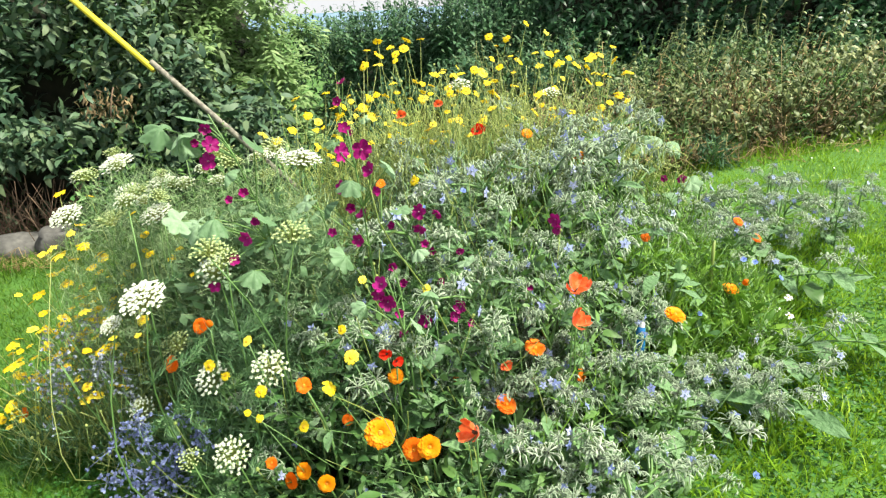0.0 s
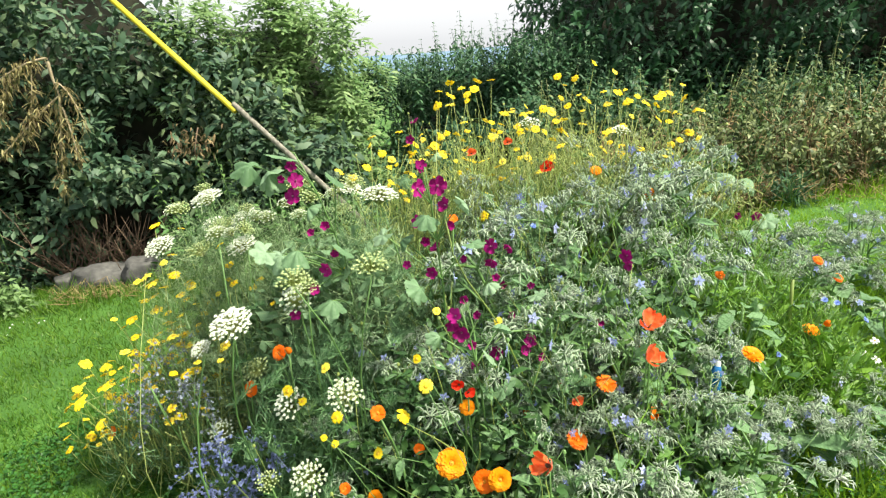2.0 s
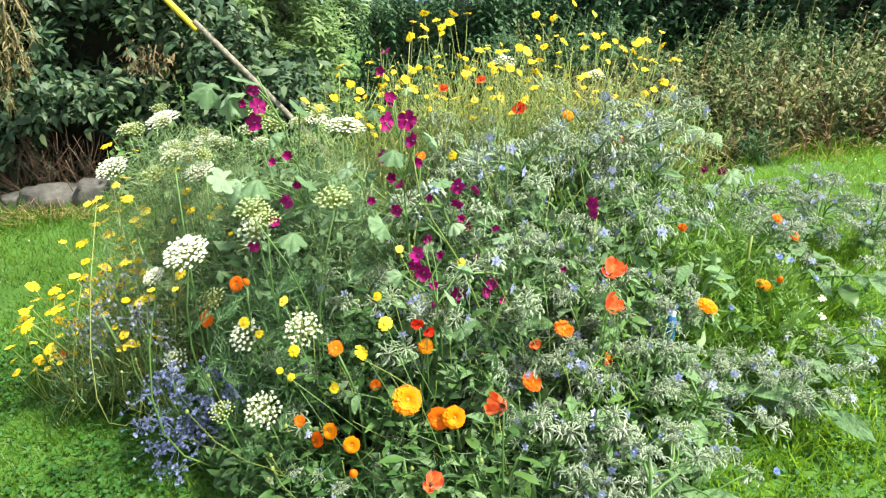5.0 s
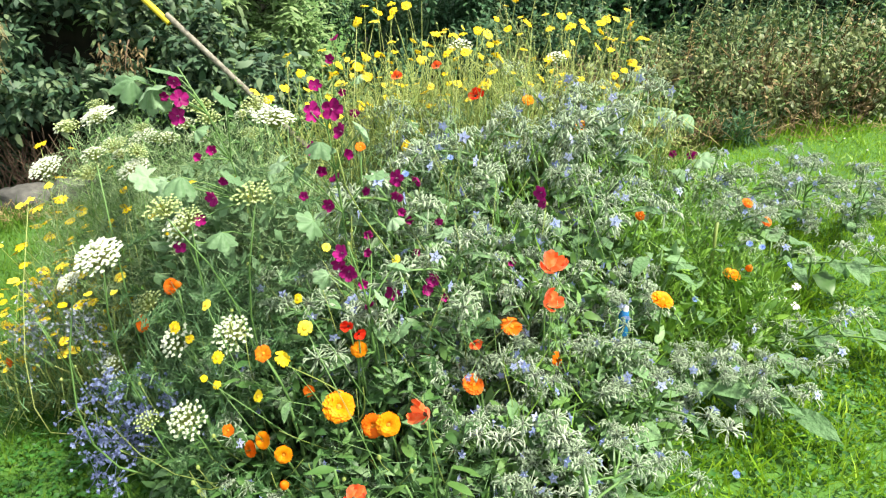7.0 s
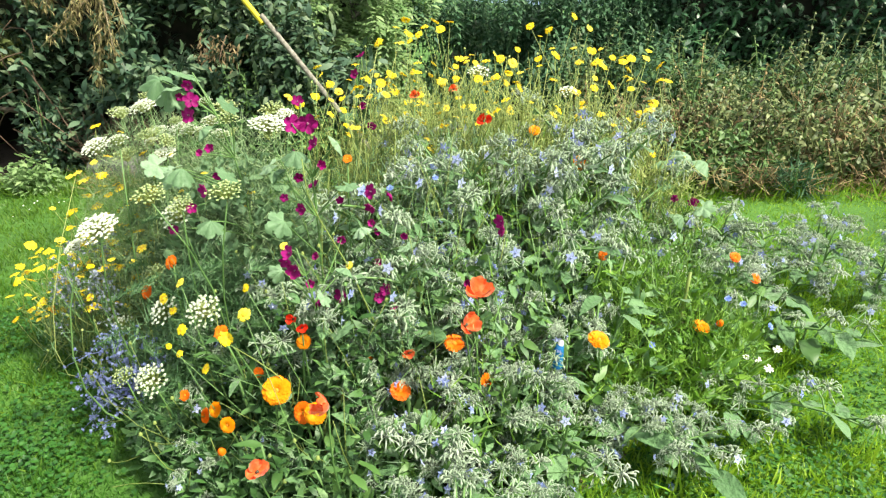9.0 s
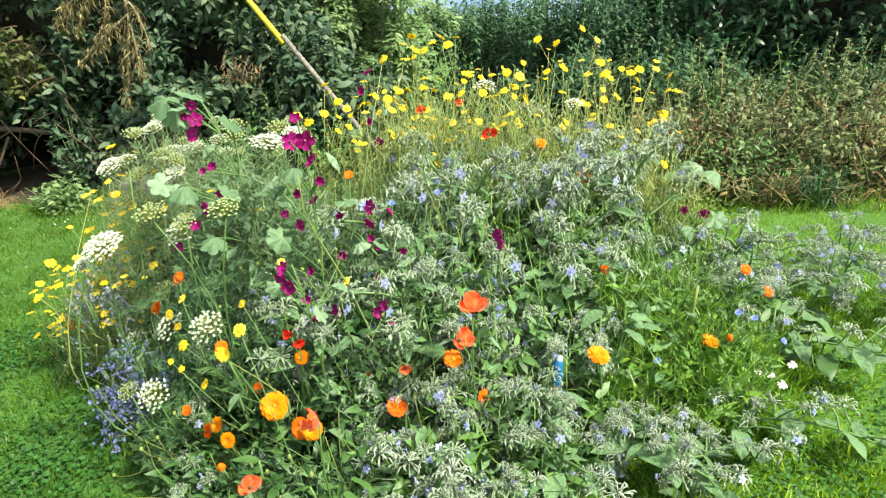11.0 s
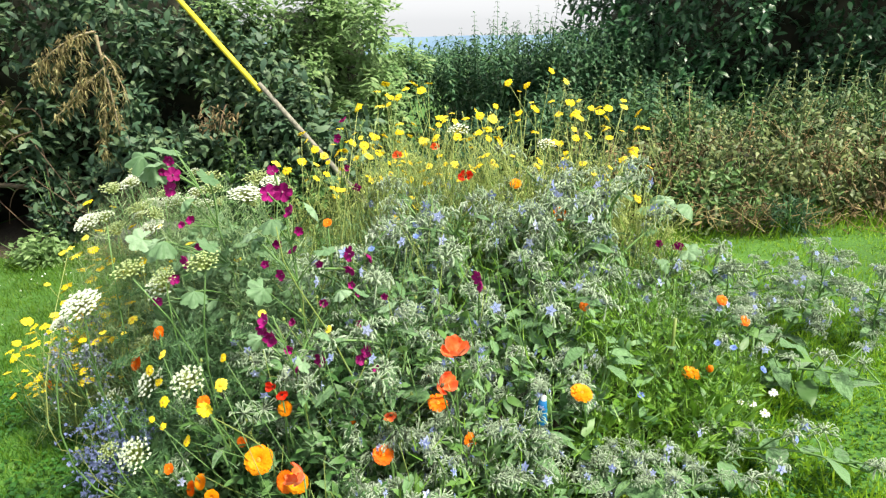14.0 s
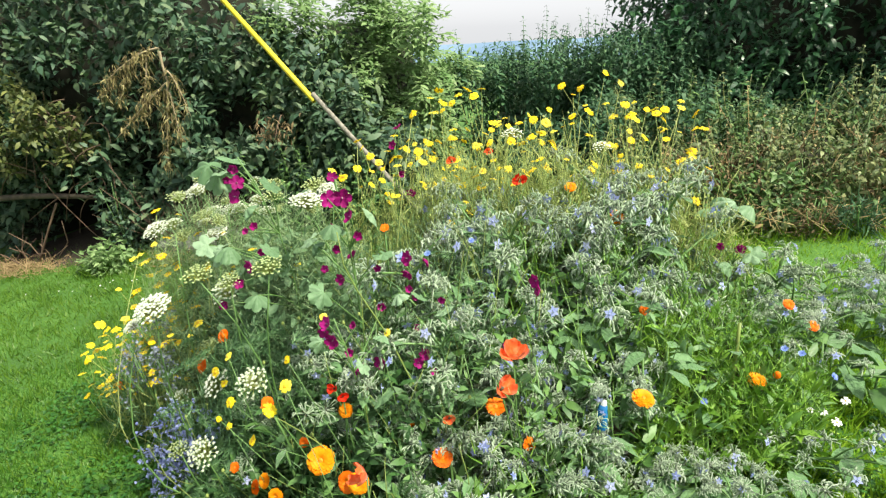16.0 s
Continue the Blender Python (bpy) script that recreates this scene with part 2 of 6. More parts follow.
def unit(v):
    return v / np.maximum(np.linalg.norm(v, axis=-1, keepdims=True), 1e-9)


LEAF5 = (np.array([[0, 0, 0], [0.42, 0.5, 0.0], [0.45, 0, -0.16], [0.42, -0.5, 0.0], [1, 0, -0.12]]), [(0, 3, 2), (0, 2, 1), (2, 3, 4), (1, 2, 4)])
LEAF9 = (np.array([[0, 0, 0], [0.3, 0.42, 0.06], [0.3, 0, -0.03], [0.3, -0.42, 0.06], [0.65, 0.4, 0.04], [0.68, 0, -0.08], [0.65, -0.4, 0.04], [1, 0, -0.22], [0.12, 0, 0]]),
         [(0, 3, 2), (0, 2, 1), (2, 3, 6, 5), (1, 2, 5, 4), (5, 6, 7), (4, 5, 7)])
LEAF7 = (np.array([[0, 0, 0], [0.3, 0.44, 0.05], [0.3, -0.44, 0.05], [0.66, 0.36, 0.02], [0.66, -0.36, 0.02], [1, 0, -0.14]]), [(0, 2, 1), (1, 2, 4, 3), (3, 4, 5)])
BLADE = (np.array([[0, 0.5, 0], [0, -0.5, 0], [0.55, 0.32, 0.06], [0.55, -0.32, 0.06], [1, 0, 0.25]]), [(0, 1, 3, 2), (2, 3, 4)])


def leaves(base, way, length, width, kind=LEAF5, roll=None, face=None):
    """Vertices and faces of many leaves: where each begins, which way it points, its length and width."""
    shape, cells = kind
    k = len(base)
    x = unit(way)
    hint = np.tile([0.0, 0.0, 1.0], (k, 1)) if face is None else face
    hint = hint + rng.normal(0, 0.35 if roll is None else roll, (k, 3))
    y = unit(np.cross(hint, x))
    z = np.cross(x, y)
    L, W = np.broadcast_to(length, (k,))[:, None, None], np.broadcast_to(width, (k,))[:, None, None]
    v = base[:, None] + x[:, None] * shape[None, :, :1] * L + y[:, None] * shape[None, :, 1:2] * W + z[:, None] * shape[None, :, 2:] * L
    off = (np.arange(k) * len(shape))
    faces = []
    for c in cells:
        faces.extend((np.array(c)[None] + off[:, None]).tolist())
    return v.reshape(-1, 3), faces


def tube(points, radius, sides=5):
    """A tapered stem along points; radius is one number for each point."""
    pts = np.array(points, float)
    k = len(pts)
    rad = np.broadcast_to(radius, (k,))
    t = unit(np.gradient(pts, axis=0))
    a = unit(np.cross(t, np.array([0.31, 0.17, 0.93]) + 0.01))
    b = np.cross(t, a)
    ang = np.arange(sides) * 2 * math.pi / sides
    ring = pts[:, None] + rad[:, None, None] * (np.cos(ang)[None, :, None] * a[:, None] + np.sin(ang)[None, :, None] * b[:, None])
    faces = [(i * sides + j, i * sides + (j + 1) % sides, (i + 1) * sides + (j + 1) % sides, (i + 1) * sides + j) for i in range(k - 1) for j in range(sides)]
    faces.append(tuple(range((k - 1) * sides, k * sides)))
    return ring.reshape(-1, 3), faces


def merged(bits):
    vs, fs, off = [], [], 0
    for v, f in bits:
        vs.append(np.asarray(v, float))
        fs.extend(tuple(i + off for i in c) for c in f)
        off += len(v)
    return np.concatenate(vs), fs


def welded(bits):
    """Merges, and joins vertices that lie in one place, so that a truss is one piece."""
    v, f = merged(bits)
    _, first, back = np.unique(np.round(v, 6), axis=0, return_index=True, return_inverse=True)
    back = back.ravel()
    cells = [tuple(dict.fromkeys(int(back[i]) for i in c)) for c in f]
    return v[first], [c for c in cells if len(c) > 2]


def bent(a, b, sag=0.1, k=6, jitter=0.0):
    """Points from a to b, bowed sideways and down."""
    a, b = np.array(a, float), np.array(b, float)
    s = np.linspace(0, 1, k)[:, None]
    d = np.linalg.norm(b - a)
    side = rng.normal(0, 1, 3) * jitter * d
    return a + (b - a) * s + (4 * s * (1 - s)) * (side + np.array([0, 0, sag * d]))


# ---- ground ----
def ground_z(x, y):
    d = np.hypot(x, y - 1)
    z = 0.165 + 1.6 * np.tanh(0.15 * x / 1.6) - 0.045 * np.maximum(0, d - 7)
    return z + 0.012 * np.sin(2.1 * x + 0.7 * y) * np.cos(1.7 * y - 0.4 * x) * np.exp(-d / 8)


def gz(x, y):
    return float(ground_z(np.array(float(x)), np.array(float(y))))


def ground_sheet():
    radii = np.concatenate([np.linspace(0.15, 6, 40), np.geomspace(6.3, 1500, 34)])
    ang = np.linspace(0, 2 * math.pi, 96, endpoint=False)
    x = (radii[:, None] * np.cos(ang)).ravel()
    y = 1 + (radii[:, None] * np.sin(ang)).ravel()
    v = np.stack([x, y, ground_z(x, y)], 1)
    n = len(ang)
    f = [(i * n + j, i * n + (j + 1) % n, (i + 1) * n + (j + 1) % n, (i + 1) * n + j) for i in range(len(radii) - 1) for j in range(n)]
    f = [c[::-1] for c in f]
    f.append(tuple(range(n)))
    return mesh_of("ground", v, f, M["turf"])


tagged(new("ground", ground_sheet()), "sloping garden lawn of mown grass", "ground", kind="structure")


def hill():
    a = np.linspace(-1.2, 1.2, 60)
    v, f = [], []
    for i, t in enumerate(a):
        top = -14 + 5 * math.sin(2.3 * t + 0.8) + 1.5 * math.sin(9 * t) + 0.5 * math.sin(31 * t)
        for d, z in ((560, -60), (690, top), (900, -70)):
            v.append((d * math.sin(t), d * math.cos(t), z))
    for i in range(len(a) - 1):
        for j in range(2):
            f.append((3 * i + j, 3 * i + 3 + j, 3 * i + 4 + j, 3 * i + 1 + j))
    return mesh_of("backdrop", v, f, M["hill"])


tagged(new("backdrop", hill()), "wooded hill in the distance with blue haze in its colour", "hill", kind="structure")


# ---- hedges ----
def shell_points(k, line, depth, lean, top, foot, rough=0.12):
    """Points through the outer layer of a hedge that runs along line (x, y): dense at the face, thinner behind."""
    line = np.array(line, float)
    seg = np.linalg.norm(np.diff(line, axis=0), axis=1)
    cum = np.concatenate([[0], np.cumsum(seg)])
    s = rng.uniform(0, cum[-1], k)
    i = np.clip(np.searchsorted(cum, s) - 1, 0, len(seg) - 1)
    u = (s - cum[i]) / seg[i]
    base = line[i] + (line[i + 1] - line[i]) * u[:, None]
    tang = unit(line[i + 1] - line[i])
    back = np.stack([-tang[:, 1], tang[:, 0]], 1)
    h = rng.uniform(0, 1, k)
    wob = np.array([noise.noise(Vector((1.7 * s[j], 2.3 * h[j], 3.1))) + 0.6 * noise.noise(Vector((4.6 * s[j], 6.0 * h[j], 9.7))) for j in range(k)])
    inn = rng.beta(1.0, 2.2, k) * depth - wob * rough * 3.2 + 0.45 * depth * np.maximum(0, h - 0.7) ** 1.5
    inn = inn + lean * h
    tp = np.interp(u + i, np.arange(len(line)), top) + 0.25 * np.array([noise.noise(Vector((2.9 * q, 0.3, 5.0))) for q in s])
    ft = np.interp(u + i, np.arange(len(line)), foot)
    p = np.stack([base[:, 0] + back[:, 0] * inn, base[:, 1] + back[:, 1] * inn, ft + (tp - ft) * h], 1)
    gapless = np.array([noise.noise(Vector((3.4 * s[j], 4.2 * h[j] * (tp[j] - ft[j]) / 1.5, 7.7))) for j in range(k)]) > -0.27
    p, back, h = p[gapless], back[gapless], h[gapless]
    out = np.stack([-back[:, 0], -back[:, 1], 0.25 + 0.9 * np.maximum(0, h - 0.75)], 1)
    return p, out


def hedge_crown(name, k, line, depth, lean, top, foot, length, width, mat, rough=0.12, droop=0.15, hole=False, sprig=5, kind=LEAF7, pinnate=False):
    """Leaves set in sprays along short shoots, so that they hang in layers and clumps."""
    p, out = shell_points(k // sprig, line, depth, lean, top, foot, rough)
    reach = (p - STAY_JOINT) @ STAY_WAY  # leaves keep clear of the stay
    off = p - STAY_JOINT - reach[:, None] * STAY_WAY
    clear = (np.linalg.norm(off[:, [0, 2]], axis=1) > 0.27) | (off[:, 1] > 0.22)
    p, out = p[clear], out[clear]
    if hole:  # the hollow under the hedge and the bare foot beside it
        gap = (np.abs((p[:, 0] + 4.25) / 0.62) ** 3 + np.abs((p[:, 2] + 0.2) / 0.36) ** 3 < 1) & (p[:, 1] < 4.2)
        gap |= (np.abs((p[:, 0] + 2.75) / 0.42) ** 3 + np.abs((p[:, 2] + 0.2) / 0.42) ** 3 < 1) & (p[:, 1] < 3.7)
        p, out = p[~gap], out[~gap]
    n = len(p)
    shoot = unit(out + rng.normal(0, 0.55, (n, 3)))
    base, way = [], []
    across = unit(np.cross(shoot, np.array([0.1, 0.2, 1.0])))
    for j in range(sprig if not pinnate else 0):
        base.append(p + shoot * (j * 0.55 * length) + rng.normal(0, 0.12 * length, (n, 3)))
        side = unit(rng.normal(0, 1, (n, 3)))
        way.append(unit(shoot * 0.6 + side * 0.9 + np.array([0, 0, -droop])))
    for j in range(sprig if pinnate else 0):  # leaflets in pairs on a drooping midrib, one at the tip
        u = (j // 2 + 1) / (sprig // 2)
        base.append(p + shoot * (u * 1.9 * length) + np.array([0, 0, -0.5 * length * u * u]))
        side = across * (1 if j % 2 else -1) if j < sprig - 1 else shoot
        way.append(unit(shoot * 0.7 + side * 0.9 + np.array([0, 0, -droop]) + rng.normal(0, 0.12, (n, 3))))
    base, way = np.concatenate(base), np.concatenate(way)
    face = np.tile([0.0, -0.35, 1.0], (len(base), 1))
    L = length * rng.uniform(0.6, 1.25, len(base))
    v, f = leaves(base, way, L, L * width, kind, 0.25 if pinnate else 0.4, face)
    return mesh_of(name, v, f, mat)


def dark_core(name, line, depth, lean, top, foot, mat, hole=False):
    """A rough inner mass behind the leaves, coloured near-black to stand in for shade."""
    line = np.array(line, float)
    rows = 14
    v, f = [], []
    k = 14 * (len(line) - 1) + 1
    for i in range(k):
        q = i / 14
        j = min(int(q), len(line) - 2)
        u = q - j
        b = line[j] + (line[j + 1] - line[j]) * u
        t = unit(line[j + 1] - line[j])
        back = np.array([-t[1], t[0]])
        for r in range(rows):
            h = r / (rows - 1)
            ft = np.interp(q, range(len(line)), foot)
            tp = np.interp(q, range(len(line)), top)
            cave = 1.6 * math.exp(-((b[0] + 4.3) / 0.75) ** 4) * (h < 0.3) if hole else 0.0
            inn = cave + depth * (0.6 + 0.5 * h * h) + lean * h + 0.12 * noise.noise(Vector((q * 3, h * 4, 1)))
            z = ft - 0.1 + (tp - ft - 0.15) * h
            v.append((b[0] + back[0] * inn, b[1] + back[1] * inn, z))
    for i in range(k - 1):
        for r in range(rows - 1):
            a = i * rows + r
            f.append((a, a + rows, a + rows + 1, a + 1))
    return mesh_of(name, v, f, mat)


STAY_JOINT = np.array([-1.687, 3.152, 0.945])
STAY_WAY = np.array([-0.7236, 0.221, 0.6539])
HEDGES = [
    # name, label, category, leaves, line, depth, lean, top, foot, length, width, material, rough, droop
    ("hedge", "tall dark green broad-leaved hedge behind the lawn", "hedge", 38000, [(-7.0, 3.0), (-4.6, 3.3), (-2.9, 3.3), (-2.0, 3.35), (-1.0, 3.3)], 0.9, -0.1, [2.7, 2.4, 2.2, 1.35, 0.6], [-0.65, -0.45, -0.25, -0.1, 0.0], 0.095, 0.46, "hedge_leaf", 0.17, 0.2),
    ("shrub", "fresh green elder shrub with feathery leaves", "shrub", 34000, [(-2.5, 3.75), (-1.5, 3.6), (-0.95, 3.85), (-0.65, 4.4)], 0.8, 0.25, [1.75, 1.75, 1.5, 1.05], [-0.1, -0.05, 0.0, 0.1], 0.08, 0.36, "light_leaf", 0.2, 0.3),
    ("nettle_stand", "dark stand of tall nettles and weeds", "nettles", 30000, [(-1.2, 4.1), (-0.3, 3.8), (0.5, 3.7), (1.4, 3.9)], 0.9, 1.0, [1.12, 1.2, 1.25, 1.2], [0.0, 0.1, 0.2, 0.3], 0.065, 0.34, "nettle_leaf", 0.2, 0.35),
    ("tree", "large dark green leafy tree over the bank", "tree", 40000, [(0.45, 5.1), (1.2, 4.8), (2.6, 4.6), (4.2, 4.3), (6.0, 3.3)], 1.1, 0.0, [1.75, 2.7, 3.0, 3.0, 3.0], [0.35, 0.35, 0.35, 0.4, 0.4], 0.09, 0.42, "dark_leaf", 0.25, 0.3),
    ("bramble_bank", "tangled bank of brambles, nettles and dry stems", "brambles", 24000, [(0.3, 2.75), (1.2, 2.35), (2.2, 2.22), (3.4, 2.27), (5.0, 1.87)], 0.8, 1.3, [0.72, 0.77, 0.82, 0.88, 0.95], [0.2, 0.33, 0.46, 0.6, 0.8], 0.044, 0.48, "bramble_leaf", 0.34, 0.25),
]
for name, label, cat, k, line, depth, lean, top, foot, length, width, mat, rough, droop in HEDGES:
    h = thing(name, label, cat, pose(0, 0, 0))
    hole = name == "hedge"
    put("crown", hedge_crown("crown", k, line, depth, lean, top, foot, length, width, M[mat], rough, droop, hole, 7 if name == "shrub" else 5, LEAF7, name == "shrub"), h)
    if name == "bramble_bank":
        tagged(put("dry_leafage", hedge_crown("dry_leafage", 10000, line, depth, lean, [z - 0.2 for z in top], foot, 0.045, 0.4, M["dry"], rough, 0.5), h), kind="stuff")
        tagged(put("low_leafage", hedge_crown("low_leafage", 9000, [(x, y - 0.08) for x, y in line], 0.35, 0.2, [z + 0.45 for z in foot], [z - 0.05 for z in foot], 0.045, 0.42, M["bank_leaf"], 0.14, 0.4), h), kind="stuff")
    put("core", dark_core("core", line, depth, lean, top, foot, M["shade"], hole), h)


def hedge_bramble():
    """Yellowing bramble sprays that hang over the face of the hedge."""
    t = thing("bramble", "yellow-green bramble hanging over the dark hedge", "bramble", pose(0, 0, 0))
    line, top, foot = [(-5.6, 2.85), (-4.4, 2.95), (-3.75, 3.0)], [1.2, 1.15, 0.75], [0.3, 0.35, 0.5]
    tagged(put("leafage", hedge_crown("leafage", 3600, line, 0.25, 0.0, top, foot, 0.07, 0.48, M["olive_leaf"], 0.14, 0.3), t), kind="stuff")
    bits = []
    for _ in range(46):
        x, z = rng.uniform(-5.2, -3.5), rng.uniform(0.1, 1.0)
        a = np.array([x, 2.98, z])
        bits.append(tube(bent(a, a + np.array([rng.normal(0, 0.25), -0.05, rng.normal(-0.15, 0.25)]), 0.15, 6, 0.1), np.linspace(0.006, 0.003, 6), 4))
    v, f = merged(bits)
    tagged(put("cane_tangle", mesh_of("cane_tangle", v, f, M["twig"]), t), kind="stuff")


hedge_bramble()


def shoots(name, label, count, line, y_in, foot, low, high, mat, seed, slope=0.0, leaf=0.075):
    """Upright nettle shoots: a stem with pairs of drooping toothed leaves, smaller towards the tip."""
    r = np.random.default_rng(seed)
    line = np.array(line, float)
    bits = []
    for _ in range(count):
        q = r.uniform(0, len(line) - 1.001)
        j = int(q)
        x, y = line[j] + (line[j + 1] - line[j]) * (q - j)
        deep = r.uniform(0, y_in)
        y += deep
        z0 = foot + r.uniform(-0.1, 0.1) + slope * deep + (0.13 * (x - 1.0) if slope else 0.0)
        h = r.uniform(low, high)
        h *= 1 + 0.55 * noise.noise(Vector((2.2 * x, 1.5 * y, seed)))
        tip = np.array([x + r.normal(0, 0.09), y - 0.05 + r.normal(0, 0.07), z0 + h])
        pts = bent((x, y, z0), tip, 0, 4, 0.03)
        bits.append(tube(pts, [0.005, 0.004, 0.003, 0.0015], 3))
        k = int(h / 0.045)
        s = np.linspace(0.25, 1, k)
        p = np.array([x, y, z0]) + (tip - np.array([x, y, z0])) * s[:, None]
        a = np.arange(k) * 1.57 + r.uniform(0, 3)
        for sign in (1, -1):
            way = np.stack([np.cos(a) * sign, np.sin(a) * sign, np.full(k, -0.25)], 1) + r.normal(0, 0.2, (k, 3))
            L = leaf * (1.25 - s) * r.uniform(0.8, 1.2, k) + 0.012
            bits.append(leaves(p, way, L, L * 0.45, LEAF7, 0.2))
    v, f = merged(bits)
    return tagged(new(name, mesh_of(name, v, f, M[mat])), label, "nettles", kind="stuff")


shoots("nettle_shoots", "tall dark nettle shoots against the sky", 170, [(-1.0, 4.3), (0.2, 4.2), (1.4, 4.5)], 0.6, 0.75, 0.4, 0.6, "nettle_leaf", 1)
BANK = [(0.4, 2.65), (1.3, 2.3), (2.6, 2.15), (4.4, 1.95)]
shoots("nettle_shoots", "leafy olive-green shoots standing out of the bramble bank", 300, BANK, 1.1, 0.35, 0.14, 0.42, "bank_leaf", 2, 0.33, 0.05)
shoots("nettle_shoots", "dark leafy shoots on the bank", 300, BANK, 1.1, 0.35, 0.12, 0.4, "weed_green", 5, 0.33, 0.055)
shoots("nettle_shoots", "tall grey-green nettles on top of the bank", 36, [(0.3, 3.3), (1.2, 3.1)], 0.5, 0.62, 0.25, 0.5, "nettle_leaf", 7, 0.1, 0.09)
shoots("nettle_shoots", "dark low nettles behind the bank", 80, [(1.2, 3.2), (2.4, 3.1), (4.2, 2.9)], 0.5, 0.6, 0.15, 0.34, "nettle_leaf", 9, 0.1, 0.075)
shoots("dry_shoots", "pale dry shoots standing in the bank", 130, BANK, 0.7, 0.35, 0.15, 0.36, "dry", 8, 0.33, 0.03)
shoots("dry_shoots", "brown withered shoots on the bank", 230, [(0.9, 2.4), (1.4, 2.25), (2.6, 2.1), (4.4, 1.9)], 0.6, 0.33, 0.1, 0.3, "rust", 6, 0.33, 0.05)
shoots("nettle_shoots", "green weeds at the foot of the bank", 80, [(0.9, 2.35), (1.5, 2.2), (3.2, 2.1)], 0.25, 0.38, 0.12, 0.28, "weed_green", 3)
shoots("nettle_shoots", "green weeds under the hedge", 90, [(-2.3, 3.0), (-1.0, 3.0), (0.3, 2.9)], 0.5, 0.0, 0.3, 0.6, "weed_green", 4)


# ---- stay pole ----
def stay():
    J, d = STAY_JOINT, STAY_WAY
    side = unit(np.cross(d, [0, 1, 0])) * 0.022
    low = J - d * 1.65
    st = thing("pole_stay", "leaning stay rod with a bright yellow plastic guard", "pole", pose(*low))
    v, f = tube([J + d * 0.05 - low - side, low - low - side], [0.019, 0.019], 8)
    put("rod", mesh_of("rod", v, f, M["grey_wood"]), st, label="weathered grey rod")
    v, f = tube([J - low + side * 0.3, J + d * 4.5 - low + side * 0.3], [0.02, 0.02], 12)
    put("guard", mesh_of("guard", v, f, M["yellow_plastic"]), st, label="bright yellow plastic tube")


stay()


# ---- flower bed ----
def bed_height(x, y):
    u = (x - 0.1) / np.where(x > 0.1, 1.1, 1.15)
    v = (y - 0.8) / np.where(y > 0.8, 0.95, 1.15)
    notch = 1 - np.exp(-(((x - 0.76) / 0.2) ** 2 + ((y - 0.02) / 0.22) ** 2))  # the lawn runs in here
    return 0.7 * notch * np.maximum(0, 1 - u * u - v * v) ** 0.8


def scatter(k, x0, x1, y0, y1):
    return rng.uniform(x0, x1, k), rng.uniform(y0, y1, k)


def clumpy(x, y, f, z=0.0):
    return np.array([noise.noise(Vector((a * f, b * f, z))) for a, b in zip(x, y)])


# ---- lawn ----
def grass(k, x0, x1, y0, y1, tall, label, thin=0.005, mat="grass"):
    x, y = scatter(k, x0, x1, y0, y1)
    edge = np.minimum(np.minimum(x - x0, x1 - x), np.minimum(y - y0, y1 - y))
    keep = (bed_height(x, y) < 0.3) & (edge > rng.uniform(0, 0.45 if tall < 0.1 else 0.2, k) ** 1.0)
    x, y = x[keep], y[keep]
    base = np.stack([x, y, ground_z(x, y) - 0.004], 1)
    way = rng.normal(0, 0.6, (len(x), 3)) + np.array([0, 0, 0.9])
    way[:, 2] = np.abs(way[:, 2]) * 0.8 + 0.12
    c = clumpy(x, y, 4.0) + 0.6 * clumpy(x, y, 11.0, 4.0)
    L = tall * rng.uniform(0.5, 1.3, len(x)) * np.clip(1 + 0.8 * c, 0.4, 2)
    v, f = leaves(base, way, L, thin * rng.uniform(0.6, 1.4, len(x)), BLADE, 0.9)
    return tagged(new("grass", mesh_of("grass", v, f, M[mat])), label, "grass", kind="stuff")


grass(70000, -5.2, -0.5, -0.2, 3.4, 0.042, "short mown green lawn grass", mat="dim_grass")
grass(42000, -2.4, -0.5, -0.6, 1.3, 0.032, "short ragged grass beside the bed, darkened as in shade", 0.0036, "shaded_grass")
grass(34000, 0.15, 2.2, -0.7, 1.4, 0.04, "ragged green lawn grass beside the flowers", 0.0042)
grass(14000, -1.1, 0.4, -0.75, 0.5, 0.04, "green grass in front of the bed, darkened as in shade", 0.0042, "shaded_grass")
grass(42000, 0.6, 4.0, 0.3, 2.7, 0.036, "bright green lawn grass below the bank", 0.004)
grass(9000, 0.45, 1.35, -0.15, 0.75, 0.062, "long fresh grass growing into the bed", 0.006)
grass(5000, 0.8, 3.6, 1.95, 2.3, 0.09, "long grass at the foot of the bank", 0.006)
grass(5000, -3.6, -1.2, 2.35, 2.95, 0.11, "long grass at the foot of the hedge", 0.006, "dim_grass")


def soil():
    """The dug bed under the plants, a thin sheet over the lawn."""
    rings, n = 8, 48
    v, f = [], []
    for i in range(rings + 1):
        for j in range(n):
            a = 2 * math.pi * j / n
            k = (i / rings) * (0.84 + 0.05 * math.sin(5 * a) + 0.03 * math.sin(11 * a + 1))
            x = 0.1 + k * (1.1 if math.cos(a) > 0 else 1.15) * math.cos(a)
            y = 0.8 + k * (0.95 if math.sin(a) > 0 else 1.15) * math.sin(a)
            v.append((x, y, gz(x, y) + (0.012 if i < rings else -0.01) + 0.012 * noise.noise(Vector((x * 9, y * 9, 0)))))
    for i in range(rings):
        for j in range(n):
            f.append((i * n + j, (i + 1) * n + j, (i + 1) * n + (j + 1) % n, i * n + (j + 1) % n))
    tagged(new("bed_soil", mesh_of("bed_soil", v, f, M["soil"])), "dark crumbly soil under the flowers", "soil", kind="structure")


soil()


